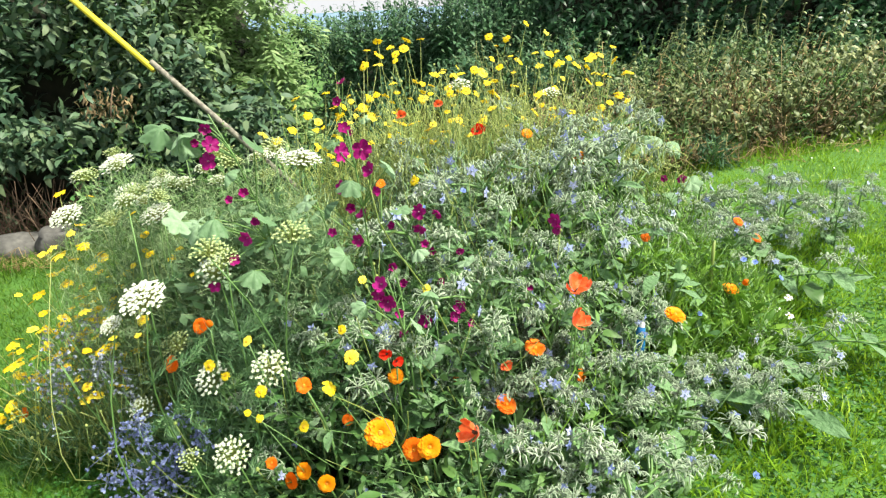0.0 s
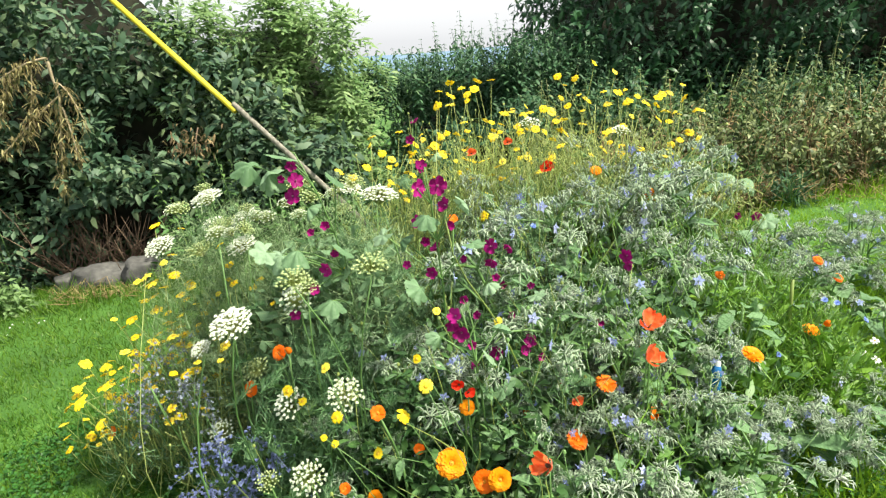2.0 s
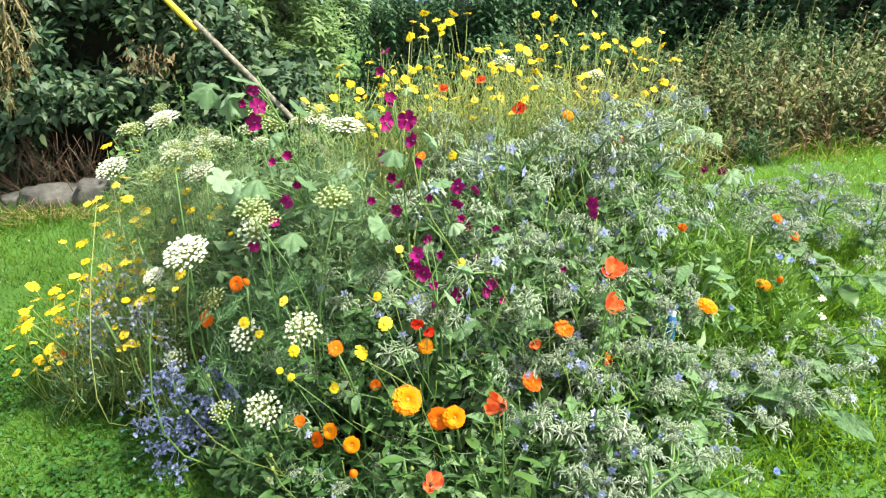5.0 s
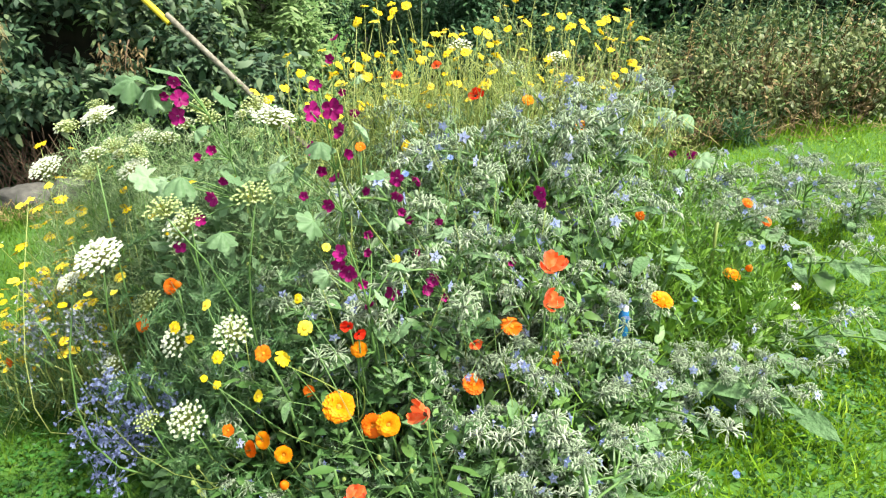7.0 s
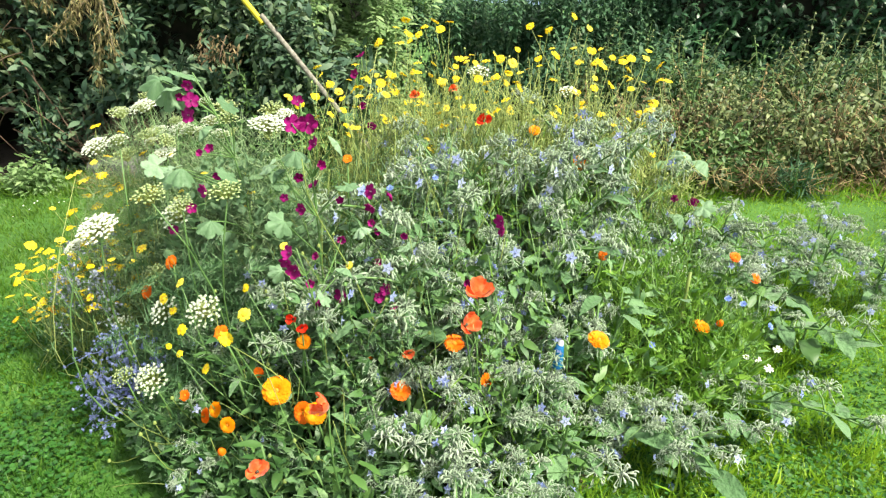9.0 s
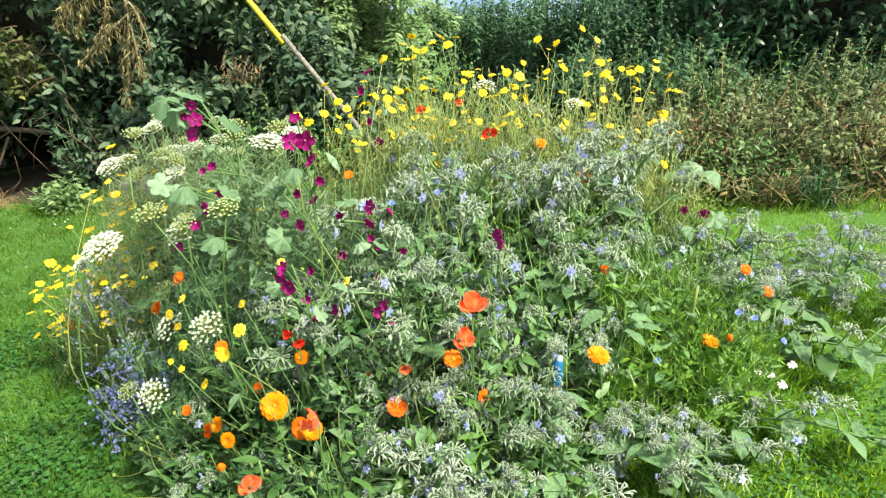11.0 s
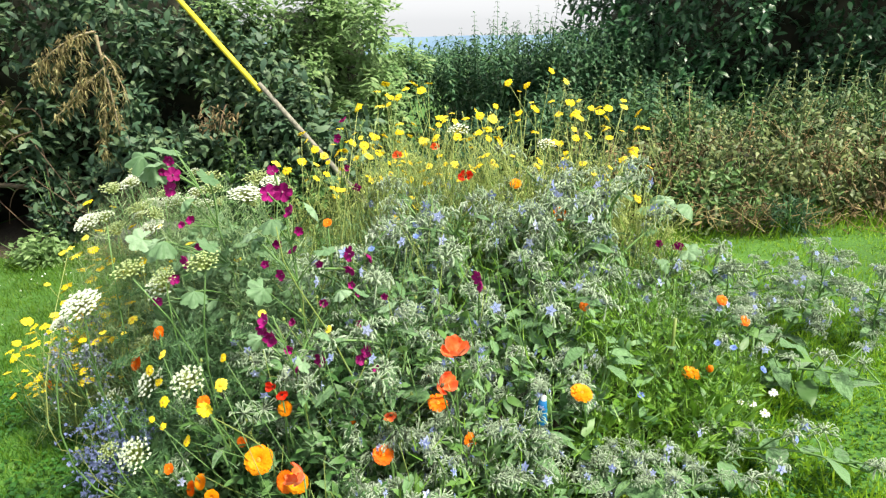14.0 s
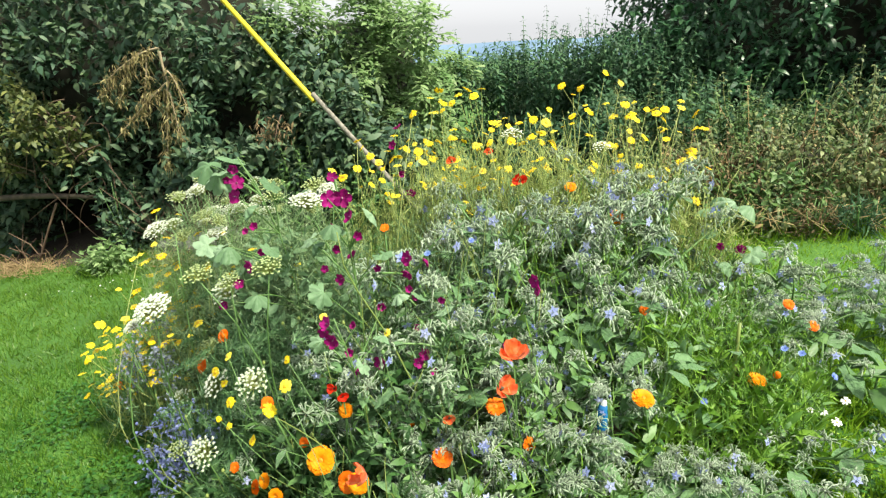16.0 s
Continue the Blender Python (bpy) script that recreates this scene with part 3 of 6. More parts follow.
def clover(k, x0, x1, y0, y1, size, label):
    x, y = scatter(k, x0, x1, y0, y1)
    edge = np.minimum(np.minimum(x - x0, x1 - x), np.minimum(y - y0, y1 - y))
    keep = (clumpy(x, y, 2.6, 8.0) > 0.5 - 0.8 * edge + rng.normal(0, 0.28, len(x))) & (bed_height(x, y) < 0.5)
    x, y = x[keep], y[keep]
    up = rng.uniform(0.01, 0.035, len(x))
    base = np.stack([x, y, ground_z(x, y) + up], 1)
    way = rng.normal(0, 1, (len(x), 3)) * np.array([1, 1, 0.25])
    L = size * rng.uniform(0.6, 1.4, len(x))
    v, f = leaves(base, way, L, L * 0.85, LEAF5, 0.25)
    return tagged(new("clover", mesh_of("clover", v, f, M["clover"])), label, "clover", kind="stuff")


clover(22000, -2.0, 0.2, -0.6, 0.95, 0.016, "dark green clover in the lawn beside the bed")
clover(20000, 0.1, 2.0, -0.9, 0.9, 0.013, "bright clover and weeds in the lawn")


# ---- shared plant meshes ----
def aim(p, way, spin=0.0):
    q = Vector([float(c) for c in way]).to_track_quat("X", "Z")
    return Matrix.Translation(Vector([float(c) for c in p])) @ q.to_matrix().to_4x4() @ pose(0, 0, 0, spin, 0, 0)


def facing(p, way, spin=0.0, size=1.0):
    q = Vector([float(c) for c in way]).to_track_quat("Z", "Y")
    return Matrix.Translation(Vector([float(c) for c in p])) @ q.to_matrix().to_4x4() @ pose(0, 0, 0, 0, 0, spin) @ Matrix.Scale(size, 4)


def petal_ring(count, r0, r1, width, lift, droop, turn=0.0, notch=0.0, jitter=0.08, ragged=1.0):
    """A ring of petals round the z axis: each a strip of three cross rows."""
    v, f = [], []
    for i in range(count):
        a = turn + 2 * math.pi * i / count + rng.normal(0, jitter)
        c, s = math.cos(a), math.sin(a)
        lf = lift + rng.normal(0, 0.12) * ragged
        o = len(v)
        span = (r1 - r0) * (1 + rng.uniform(-0.12, 0.08) * ragged)
        for d, w, z in ((0, 0.45, 0), (0.45, 1.0, 0.55), (0.85, 0.95, 0.8), (1.0, 0.5, 0.8)):
            rad = r0 + span * d
            zz = span * (lf * z - droop * d * d)
            for k in (-1, 0, 1):
                ww = 0.5 * width * w * k
                rr = rad - (notch * span if (k == 0 and d == 1.0) else 0)
                v.append((rr * c - ww * s, rr * s + ww * c, zz + (0.12 * width if k else 0)))
        for q in range(3):
            for k in range(2):
                b = o + q * 3 + k
                f.append((b, b + 3, b + 4, b + 1))
    return np.array(v), f


def dome(r, h, rings=3, sides=9):
    v = [(0, 0, h)]
    for i in range(1, rings + 1):
        a = math.pi / 2 * i / rings
        for j in range(sides):
            b = 2 * math.pi * j / sides
            v.append((r * math.sin(a) * math.cos(b), r * math.sin(a) * math.sin(b), h * math.cos(a)))
    f = [(0, 1 + j, 1 + (j + 1) % sides) for j in range(sides)]
    for i in range(rings - 1):
        for j in range(sides):
            a = 1 + i * sides
            f.append((a + j, a + sides + j, a + sides + (j + 1) % sides, a + (j + 1) % sides))
    return np.array(v), f


def mesh_m(name, bits, mat):
    v, f = merged(bits)
    return mesh_of(name, v, f, M[mat])


DAISY = [mesh_m("flower_head", [petal_ring(15, 0.006, 0.022 + 0.0015 * i, 0.0085, 0.12 + 0.1 * i, 0.15 + 0.15 * i, notch=0.15)], "yellow_petal") for i in range(3)]
DAISY_EYE = mesh_m("disc", [dome(0.0085, 0.005)], "yellow_eye")
POT = [mesh_m("flower_head", [petal_ring(n, 0.004, rad, 0.0095, lift, 0.06, turn, jitter=0.03, ragged=0.4) for n, rad, lift, turn in ((28, 0.034, 0.02, 0), (26, 0.032, 0.2, 0.1), (22, 0.028, 0.42, 0.2), (18, 0.023, 0.7, 0.15), (14, 0.017, 1.0, 0.3), (9, 0.011, 1.4, 0.1))], m) for m in ("pot_petal", "orange_petal")]
POT_THIN = mesh_m("flower_head", [petal_ring(28, 0.007, 0.031, 0.0075, 0.15, 0.1, jitter=0.03), petal_ring(22, 0.006, 0.024, 0.0068, 0.3, 0.05, 0.1, jitter=0.03)], "orange_petal")
POT_EYE = mesh_m("disc", [dome(0.0075, 0.0065)], "pot_eye")
POT_BUD = mesh_m("bud", [dome(0.011, 0.018, 4, 11)], "orange_petal")


def corolla(r, lift, seed):
    """An open mallow flower: five overlapping petals grown into one ruffled cup."""
    q = random.Random(seed)
    wave, n = q.uniform(0, 6), 40
    v, f = [(0, 0, 0)], []
    for ring in (0.3, 0.6, 0.85, 1.0):
        for i in range(n):
            a = 2 * math.pi * i / n
            rad = r * ring * (1 - 0.3 * ring * ring * (1 - abs(math.sin(2.5 * a)) ** 0.5) + q.gauss(0, 0.015))
            z = lift * r * ring ** 1.4 + 0.1 * r * ring * ring * (math.sin(5 * a + wave) + 0.6 * math.sin(13 * a + 2 * wave))
            v.append((rad * math.cos(a), rad * math.sin(a), z))
    f += [(0, 1 + i, 1 + (i + 1) % n) for i in range(n)]
    for k in range(3):
        f += [(1 + k * n + i, 1 + (k + 1) * n + i, 1 + (k + 1) * n + (i + 1) % n, 1 + k * n + (i + 1) % n) for i in range(n)]
    return mesh_of("bloom", v, f, M["mallow_petal"])


MALLOW = [corolla(0.033, 0.25, 1), corolla(0.031, 0.55, 2), corolla(0.028, 1.1, 3)]
MALLOW_EYE = mesh_m("stamen", [dome(0.0035, 0.012)], "mallow_eye")


def fan_leaf(r, lobes, mat, fold=0.18, ripple=0.06):
    """A round lobed leaf with pleats that run out from the stalk, in the xy plane, stalk at the origin."""
    v, f = [(0, 0, 0)], []
    n = lobes * 8
    for ring in (0.3, 0.6, 0.85, 1.0):
        for i in range(n + 1):
            a = radians(-155 + 310 * i / n)
            lobe = abs(math.cos(lobes * (a + radians(155)) * 180 / 310))
            rad = r * ring * (0.68 + 0.32 * lobe * ring + (0.05 if i % 2 and ring == 1.0 else 0) + rng.normal(0, 0.015))
            z = -fold * rad * ring + ripple * r * ring * (math.cos(2 * lobes * (a + radians(155)) * 180 / 310) + 0.5 * math.sin(3 * a + 5 * fold))
            v.append((rad * math.cos(a) + 0.15 * r, rad * math.sin(a), z))
    f += [(0, 1 + i, 2 + i) for i in range(n)]
    for q in range(3):
        for i in range(n):
            a = 1 + q * (n + 1) + i
            f.append((a, a + n + 1, a + n + 2, a + 1))
    return mesh_of("leaf", v, f, mat)


FAN = [fan_leaf(0.058, 5, M["mallow_leaf"], 0.1 + 0.3 * i, 0.05 + 0.02 * i) for i in range(4)]


def long_leaf(mat, length, width, arch=0.25, wave=0.04):
    """A broad tongue-shaped leaf with a sunken midrib and waved edges."""
    v, f = [], []
    rows = 7
    for i in range(rows):
        s = i / (rows - 1)
        w = width * 0.5 * math.sin(math.pi * min(1, 0.12 + 0.9 * s)) ** 0.7 * (1 if i < rows - 1 else 0.05)
        z = -arch * length * s * s
        for k in (-1, -0.5, 0, 0.5, 1):
            v.append((length * s * (1 - 0.05 * abs(k)), w * k, z + 0.16 * w * abs(k) + (wave * length * math.sin(9 * s + 2 * k) * abs(k)) * 0.5))
    for i in range(rows - 1):
        for k in range(4):
            a = i * 5 + k
            f.append((a, a + 5, a + 6, a + 1))
    return mesh_of("leaf", v, f, mat)


BLEAF = [long_leaf(M["borage_leaf"], 0.1, 0.046, 0.45, 0.07), long_leaf(M["borage_leaf"], 0.1, 0.05, 0.35, 0.05), long_leaf(M["borage_leaf"], 0.065, 0.03, 0.3, 0.06)]
PLEAF = [long_leaf(M["pot_leaf"], 0.085, 0.03, 0.2), long_leaf(M["pot_leaf"], 0.06, 0.022, 0.12)]


# ---- borage ----
def star(r, mat):
    v, f = [], []
    for i in range(5):
        a = 2 * math.pi * i / 5
        c, s = math.cos(a), math.sin(a)
        o = len(v)
        for d, w, z in ((0.1, 0, 0), (0.45, 0.3, 0.12), (0.45, -0.3, 0.12), (1, 0, 0.02)):
            v.append((r * (d * c - w * s), r * (d * s + w * c), r * z))
        f += [(o, o + 2, o + 3, o + 1)]
    cone, cf = dome(r * 0.16, r * 0.5, 2, 5)
    v, f = merged([(np.array(v), f), (cone, cf)])
    return mesh_of("bloom", v, f, mat)


def cyme(mat, k):
    """A nodding truss: hairy buds that arch out on thin stalks from one point and hang down."""
    stem = tube(bent((0, 0, -0.03), (0, 0, 0.004), 0.0, 3), [0.002, 0.0016, 0.001], 3)
    hub = stem[0][-3:]
    bits = [stem]
    for i in range(k):
        a = i * 2.4 + rng.uniform(-0.4, 0.4)
        out = np.array([math.cos(a), math.sin(a), 0.0])
        reach = math.sqrt((i + 0.5) / k) * rng.uniform(0.75, 1.2)
        p0 = hub.mean(0)
        p2 = p0 + out * 0.03 * reach + np.array([0, 0, 0.015 - 0.02 * reach * reach + 0.006 * rng.uniform(-1, 1)])
        way = unit(out * 0.4 + np.array([0, 0, -1.0]) + rng.normal(0, 0.4, 3))
        long = 0.011 * rng.uniform(0.7, 1.3)
        v, f = tube([p0, p2, p2 + way * long * 0.5, p2 + way * long], [0.0008, 0.0011, 0.0023 * rng.uniform(0.7, 1.3), 0.0008], 3)
        v[:3] = hub
        bits.append((v, f))
    v, f = welded(bits)
    return mesh_of("cyme", v, f, mat)


CYME = [cyme(M["borage_hair"], 22 + i) for i in range(5)]
STAR = star(0.014, M["borage_petal"])
LABEL_BORAGE = "hairy grey-green borage with nodding buds and pale blue stars"


def borage(height, spread, seed, low=False):
    r = random.Random(seed)
    b = thing("borage", LABEL_BORAGE if not low else "sprawling faded borage with grey-lilac hairy buds", "borage", pose(0, 0, 0), "borage in the flower bed")
    main = bent((0, 0, -0.01), (r.uniform(-0.05, 0.05), r.uniform(-0.05, 0.05), height * 0.85), 0, 7, 0.06)
    v, f = tube(main, np.linspace(0.006, 0.0025, 7), 6)
    put("stem", mesh_of("stem", v, f, M["stem"]), b)
    tips = [(main[-1], np.array([0, 0, 1.0]))]
    for i in range(8):
        s = r.uniform(0.3, 0.95)
        p = main[int(s * 6)]
        a = i * 2.4 + r.uniform(-0.5, 0.5)
        out = np.array([math.cos(a), math.sin(a), 0])
        q = p + out * spread * r.uniform(0.5, 1.2) + np.array([0, 0, height * r.uniform(0.02, 0.26)])
        br = bent(p, q, 0.1, 5, 0.05)
        v, f = tube(br, np.linspace(0.0038, 0.0017, 5), 4)
        put("branch", mesh_of("branch", v, f, M["stem"]), b)
        tips.append((br[-1], out))
        tips.append((br[3] + np.array([0, 0, 0.012]), -out))
        put("leaf", BLEAF[2], b, aim(br[2], out + np.array([r.uniform(-0.6, 0.6), r.uniform(-0.6, 0.6), 0.3]), r.uniform(-30, 30)))
    for i in range(5):
        a = i * 2.4 + r.uniform(-0.3, 0.3)
        p = main[min(5, int(i * 1.2))]
        put("leaf", BLEAF[0 if i < 2 else 1 if i < 4 else 2], b, aim(p, (math.cos(a), math.sin(a), r.uniform(0.0, 0.7)), r.uniform(-25, 25)))
    for i, (t, out) in enumerate(tips):
        put("cyme", CYME[i % 5], b, Matrix.Translation(Vector(t.tolist())) @ pose(0, 0, 0, r.uniform(-25, 25), r.uniform(-15, 35), math.degrees(math.atan2(out[1], out[0])) + r.uniform(-30, 30)) @ Matrix.Scale(r.uniform(0.95, 1.25), 4))
        for j in range((1, 0, 1, 0, 1)[i % 5]):
            a = r.uniform(0, 6.28)
            put("bloom", STAR, b, facing(t + np.array([math.cos(a) * 0.028, math.sin(a) * 0.028, r.uniform(-0.006, 0.02)]), (math.cos(a), math.sin(a), r.uniform(-0.7, 0.6)), r.uniform(0, 72)))
    return b


BORAGE = [borage(0.36, 0.14, 1, True), borage(0.45, 0.11, 2), borage(0.55, 0.11, 3), borage(0.5, 0.13, 4)]
TALL = (0.36, 0.45, 0.55, 0.5)
BUSED = set()


def settle(proto, used, index, m, s):
    """The first use moves the plant that was built, later ones copy it."""
    if index not in used:
        used.add(index)
        proto.matrix_basis = m @ Matrix.Scale(s, 4)
        return proto
    o = copy_thing(proto, m)
    o.scale = (s, s, s)
    return o


def borage_zone(seed, count, x0, x1, y0, y1, height, kinds, gap=0.13, fit_bed=True):
    r = random.Random(seed)
    done = []
    for _ in range(count * 14):
        if len(done) >= count:
            break
        x, y = r.uniform(x0, x1), r.uniform(y0, y1)
        if math.hypot((2 * x - x0 - x1) / (x1 - x0), (2 * y - y0 - y1) / (y1 - y0)) > 1.05 or any(math.hypot(x - a, y - c) < gap for a, c in done):
            continue
        done.append((x, y))
        k = r.choice(kinds)
        h = height if not fit_bed else max(0.22, float(bed_height(np.array(x), np.array(y))) * height)
        s = h * r.uniform(0.85, 1.1) / TALL[k]
        settle(BORAGE[k], BUSED, k, pose(x, y, gz(x, y), r.uniform(-8, 8), r.uniform(-8, 8), r.uniform(0, 360)), min(1.5 if h > 0.6 else 1.2, max(0.6, s)))


borage_zone(11, 8, 0.14, 0.52, -0.32, 0.02, 0.33, [0, 0, 1], 0.1, False)
borage_zone(20, 4, -0.9, -0.15, 0.6, 1.25, 0.52, [2, 3, 1], 0.15, False)
borage_zone(12, 4, 0.55, 0.85, 0.0, 0.22, 0.24, [0], 0.11, False)
borage_zone(13, 16, -0.1, 0.75, 0.1, 0.95, 1.04, [1, 2, 3, 2], 0.13)
borage_zone(14, 10, 0.5, 1.15, 0.66, 1.1, 0.44, [1, 3, 0], 0.13, False)
borage_zone(15, 13, 1.02, 1.75, 0.8, 1.3, 0.3, [0], 0.14, False)
borage_zone(16, 7, -0.42, 0.1, 0.0, 0.25, 0.34, [1, 3, 0], 0.12, False)
borage_zone(21, 10, 0.0, 0.62, -0.12, 0.3, 0.36, [0, 1, 3], 0.1, False)
borage_zone(26, 4, 0.1, 0.6, -0.05, 0.3, 0.4, [1, 3], 0.12, False)
borage_zone(27, 4, -0.3, 0.2, 0.1, 0.4, 0.48, [1, 3], 0.13, False)
borage_zone(22, 2, -0.36, -0.02, -0.2, -0.02, 0.19, [0], 0.1, False)
borage_zone(19, 6, 0.2, 0.78, 0.62, 1.0, 0.8, [2, 3], 0.13, False)
borage_zone(24, 3, -0.35, 0.4, 0.85, 1.1, 0.74, [2, 3], 0.13, False)
borage_zone(17, 3, -0.5, 0.6, 0.75, 1.3, 0.95, [2, 3], 0.18)
borage_zone(18, 6, -0.6, 0.05, 0.1, 0.75, 0.9, [2, 3, 1], 0.14)


def borage_sprawl(a, b, lift, seed, count=9):
    """A borage that has fallen over: its stem lies along the ground, its trusses stand up from it."""
    r = random.Random(seed)
    x, y = a
    o = np.array([x, y, gz(x, y)])
    t = thing("borage", "fallen grey-lilac borage lying out over the grass", "borage", pose(*o), "borage in the flower bed")
    end = np.array([b[0], b[1], gz(*b) + lift])
    line = bent((0, 0, -0.01), end - o, 0.12, 10, 0.03)
    for i in range(1, 10):
        p = line[i] + o
        line[i][2] = max(line[i][2], gz(p[0], p[1]) + 0.025 - o[2])
    v, f = tube(line, np.linspace(0.005, 0.0025, 10), 5)
    put("stem", mesh_of("stem", v, f, M["stem"]), t)
    for i in range(count):
        p = line[min(9, 2 + (i * 8) // count)]
        q = p + np.array([r.gauss(0, 0.045), r.gauss(0, 0.045), r.uniform(0.02, 0.07)])
        v, f = tube(bent(p, q, 0.15, 4, 0.05), [0.0026, 0.0022, 0.0018, 0.0014], 4)
        put("branch", mesh_of("branch", v, f, M["stem"]), t)
        put("cyme", CYME[i % 5], t, Matrix.Translation(Vector(q.tolist())) @ pose(0, 0, 0, r.uniform(-30, 30), r.uniform(-30, 30), r.uniform(0, 360)) @ Matrix.Scale(r.uniform(0.85, 1.15), 4))
        w = r.uniform(0, 6.28)
        put("leaf", BLEAF[1 + i % 2], t, aim(p, (math.cos(w), math.sin(w), r.uniform(0.0, 0.4)), r.uniform(-30, 30)))
        if i % 3 == 0:
            put("bloom", STAR, t, facing(q + np.array([0, -0.025, 0.01]), (r.gauss(0, 0.4), -0.7, 0.5), r.uniform(0, 72), 0.9))


borage_sprawl((0.86, 0.5), (0.97, 0.1), 0.08, 81)
borage_sprawl((0.9, 0.32), (1.27, 0.2), 0.06, 82)
borage_sprawl((0.55, 0.22), (0.87, -0.04), 0.1, 83, 11)
borage_sprawl((0.28, 0.05), (0.46, -0.28), 0.12, 84, 11)
borage_sprawl((1.05, 0.75), (1.4, 0.5), 0.12, 85)
borage_sprawl((0.75, 0.3), (0.82, 0.06), 0.1, 86)


# ---- leaves and threads that fill the bed ----
OPEN = np.array([(-0.143, -0.083, 0.457), (-0.036, -0.112, 0.434), (-0.07, -0.1, 0.42), (0.243, 0.124, 0.527), (0.146, -0.034, 0.478), (-0.327, -0.056, 0.341), (-0.27, -0.1, 0.34), (-0.72, 0.12, 0.2), (-0.84, 0.15, 0.22), (-0.467, -0.091, 0.429)])


def clear_of(x, y, z):
    """True where a leaf does not crowd an open flower head."""
    p = np.stack([x, y, z], 1)
    free = np.ones(len(x), bool)
    for o in OPEN:
        d = p - o
        s = np.clip(d @ np.array([0.0, -0.8, 0.6]), 0, 0.2)
        free &= np.linalg.norm(d - s[:, None] * np.array([0.0, -0.8, 0.6]), axis=1) > 0.075
    return free


def bed_foliage(k, x0, x1, y0, y1, lo, hi, length, width, mat, label, up=0.35, kind=LEAF7, name="foliage"):
    x, y = scatter(k, x0, x1, y0, y1)
    h = bed_height(x, y)
    keep = h > 0.12
    x, y, h = x[keep], y[keep], h[keep]
    z = ground_z(x, y) + h * (lo + (hi - lo) * rng.beta(2.0, 1.3, len(x)))
    free = clear_of(x, y, z)
    x, y, z = x[free], y[free], z[free]
    way = rng.normal(0, 1, (len(x), 3))
    way[:, 2] = way[:, 2] * 0.5 + up
    L = length * rng.uniform(0.55, 1.35, len(x))
    v, f = leaves(np.stack([x, y, z], 1), way, L, L * width, kind, 0.5)
    return tagged(new(name, mesh_of(name, v, f, M[mat])), label, "foliage", kind="stuff")


bed_foliage(15000, -1.1, 1.2, -0.42, 1.75, 0.05, 0.8, 0.036, 0.42, "foliage", "mixed green leaves that fill the flower bed")
bed_foliage(32000, -1.25, 0.2, -0.42, 1.2, 0.1, 1.05, 0.045, 0.035, "feathery", "fine feathery green foliage among the umbels", 0.6, BLADE)
bed_foliage(9000, -0.5, 0.95, 0.8, 1.6, 0.4, 1.25, 0.045, 0.05, "thread", "thread-like yellow-green foliage of the tall daisies", 0.6, BLADE)
bed_foliage(950, 0.6, 1.2, 0.08, 0.62, 0.1, 0.72, 0.05, 0.4, "weed_leaf", "fresh light green weeds between the flowers", 0.9, LEAF9)
bed_foliage(6500, 0.6, 1.25, 0.05, 0.7, 0.1, 0.8, 0.06, 0.045, "weed_leaf", "thread-like bright green leaves at the side of the bed", 1.0, BLADE)
bed_foliage(700, 0.0, 0.6, -0.42, 0.3, 0.1, 0.85, 0.045, 0.42, "pot_leaf", "soft green leaves at the front of the bed", 0.5)
bed_foliage(4600, -0.65, 0.1, -0.42, 0.25, 0.1, 0.9, 0.042, 0.4, "shaded_leaf", "broad green leaves low at the front of the bed, darkened as shade", 0.5)
bed_foliage(800, -0.1, 0.75, -0.2, 0.95, 0.2, 0.88, 0.055, 0.42, "borage_leaf", "broad soft green leaves of the borage", 0.4, LEAF9)
bed_foliage(5000, 0.2, 1.2, -0.35, 1.0, 0.1, 1.0, 0.05, 0.06, "weed_leaf", "fine fresh green blades between the flowers", 1.2, BLADE)


def clump_foliage(k, cx, cy, rx, ry, h, length, width, mat, label, kind=BLADE, up=0.6):
    """A rounded mass of fine leaves that stands up from the ground."""
    d = unit(rng.normal(0, 1, (k, 3))) * rng.uniform(0.2, 1, (k, 1)) ** 0.5
    x, y = cx + rx * d[:, 0], cy + ry * d[:, 1]
    z = ground_z(x, y) + np.abs(d[:, 2]) ** 0.7 * h + 0.02
    free = clear_of(x, y, z)
    x, y, z = x[free], y[free], z[free]
    way = rng.normal(0, 1, (len(x), 3))
    way[:, 2] = way[:, 2] * 0.5 + up
    L = length * rng.uniform(0.55, 1.35, len(x))
    v, f = leaves(np.stack([x, y, z], 1), way, L, L * width, kind, 0.5)
    return tagged(new("foliage", mesh_of("foliage", v, f, M[mat])), label, "foliage", kind="stuff")


clump_foliage(20000, -0.86, 0.6, 0.34, 0.28, 0.86, 0.045, 0.032, "lace_leaf", "feathery green leaves under the lace-flowers")
clump_foliage(2500, -0.8, 0.7, 0.3, 0.3, 0.66, 0.035, 0.4, "lace_leaf", "small leaves under the lace-flowers", LEAF7)
clump_foliage(2600, -0.5, 0.24, 0.22, 0.2, 0.55, 0.05, 0.05, "feathery", "feathery leaves at the side of the bed")
clump_foliage(13000, -0.5, 0.5, 0.32, 0.24, 0.84, 0.045, 0.035, "lace_leaf", "feathery leaves under the mallows")
clump_foliage(1500, -0.5, 0.48, 0.3, 0.24, 0.74, 0.05, 0.6, "mallow_leaf", "soft broad leaves under the mallows", LEAF5)
clump_foliage(2500, -1.05, 0.5, 0.3, 0.2, 0.38, 0.045, 0.06, "feathery", "thin leaves of the leaning daisies")


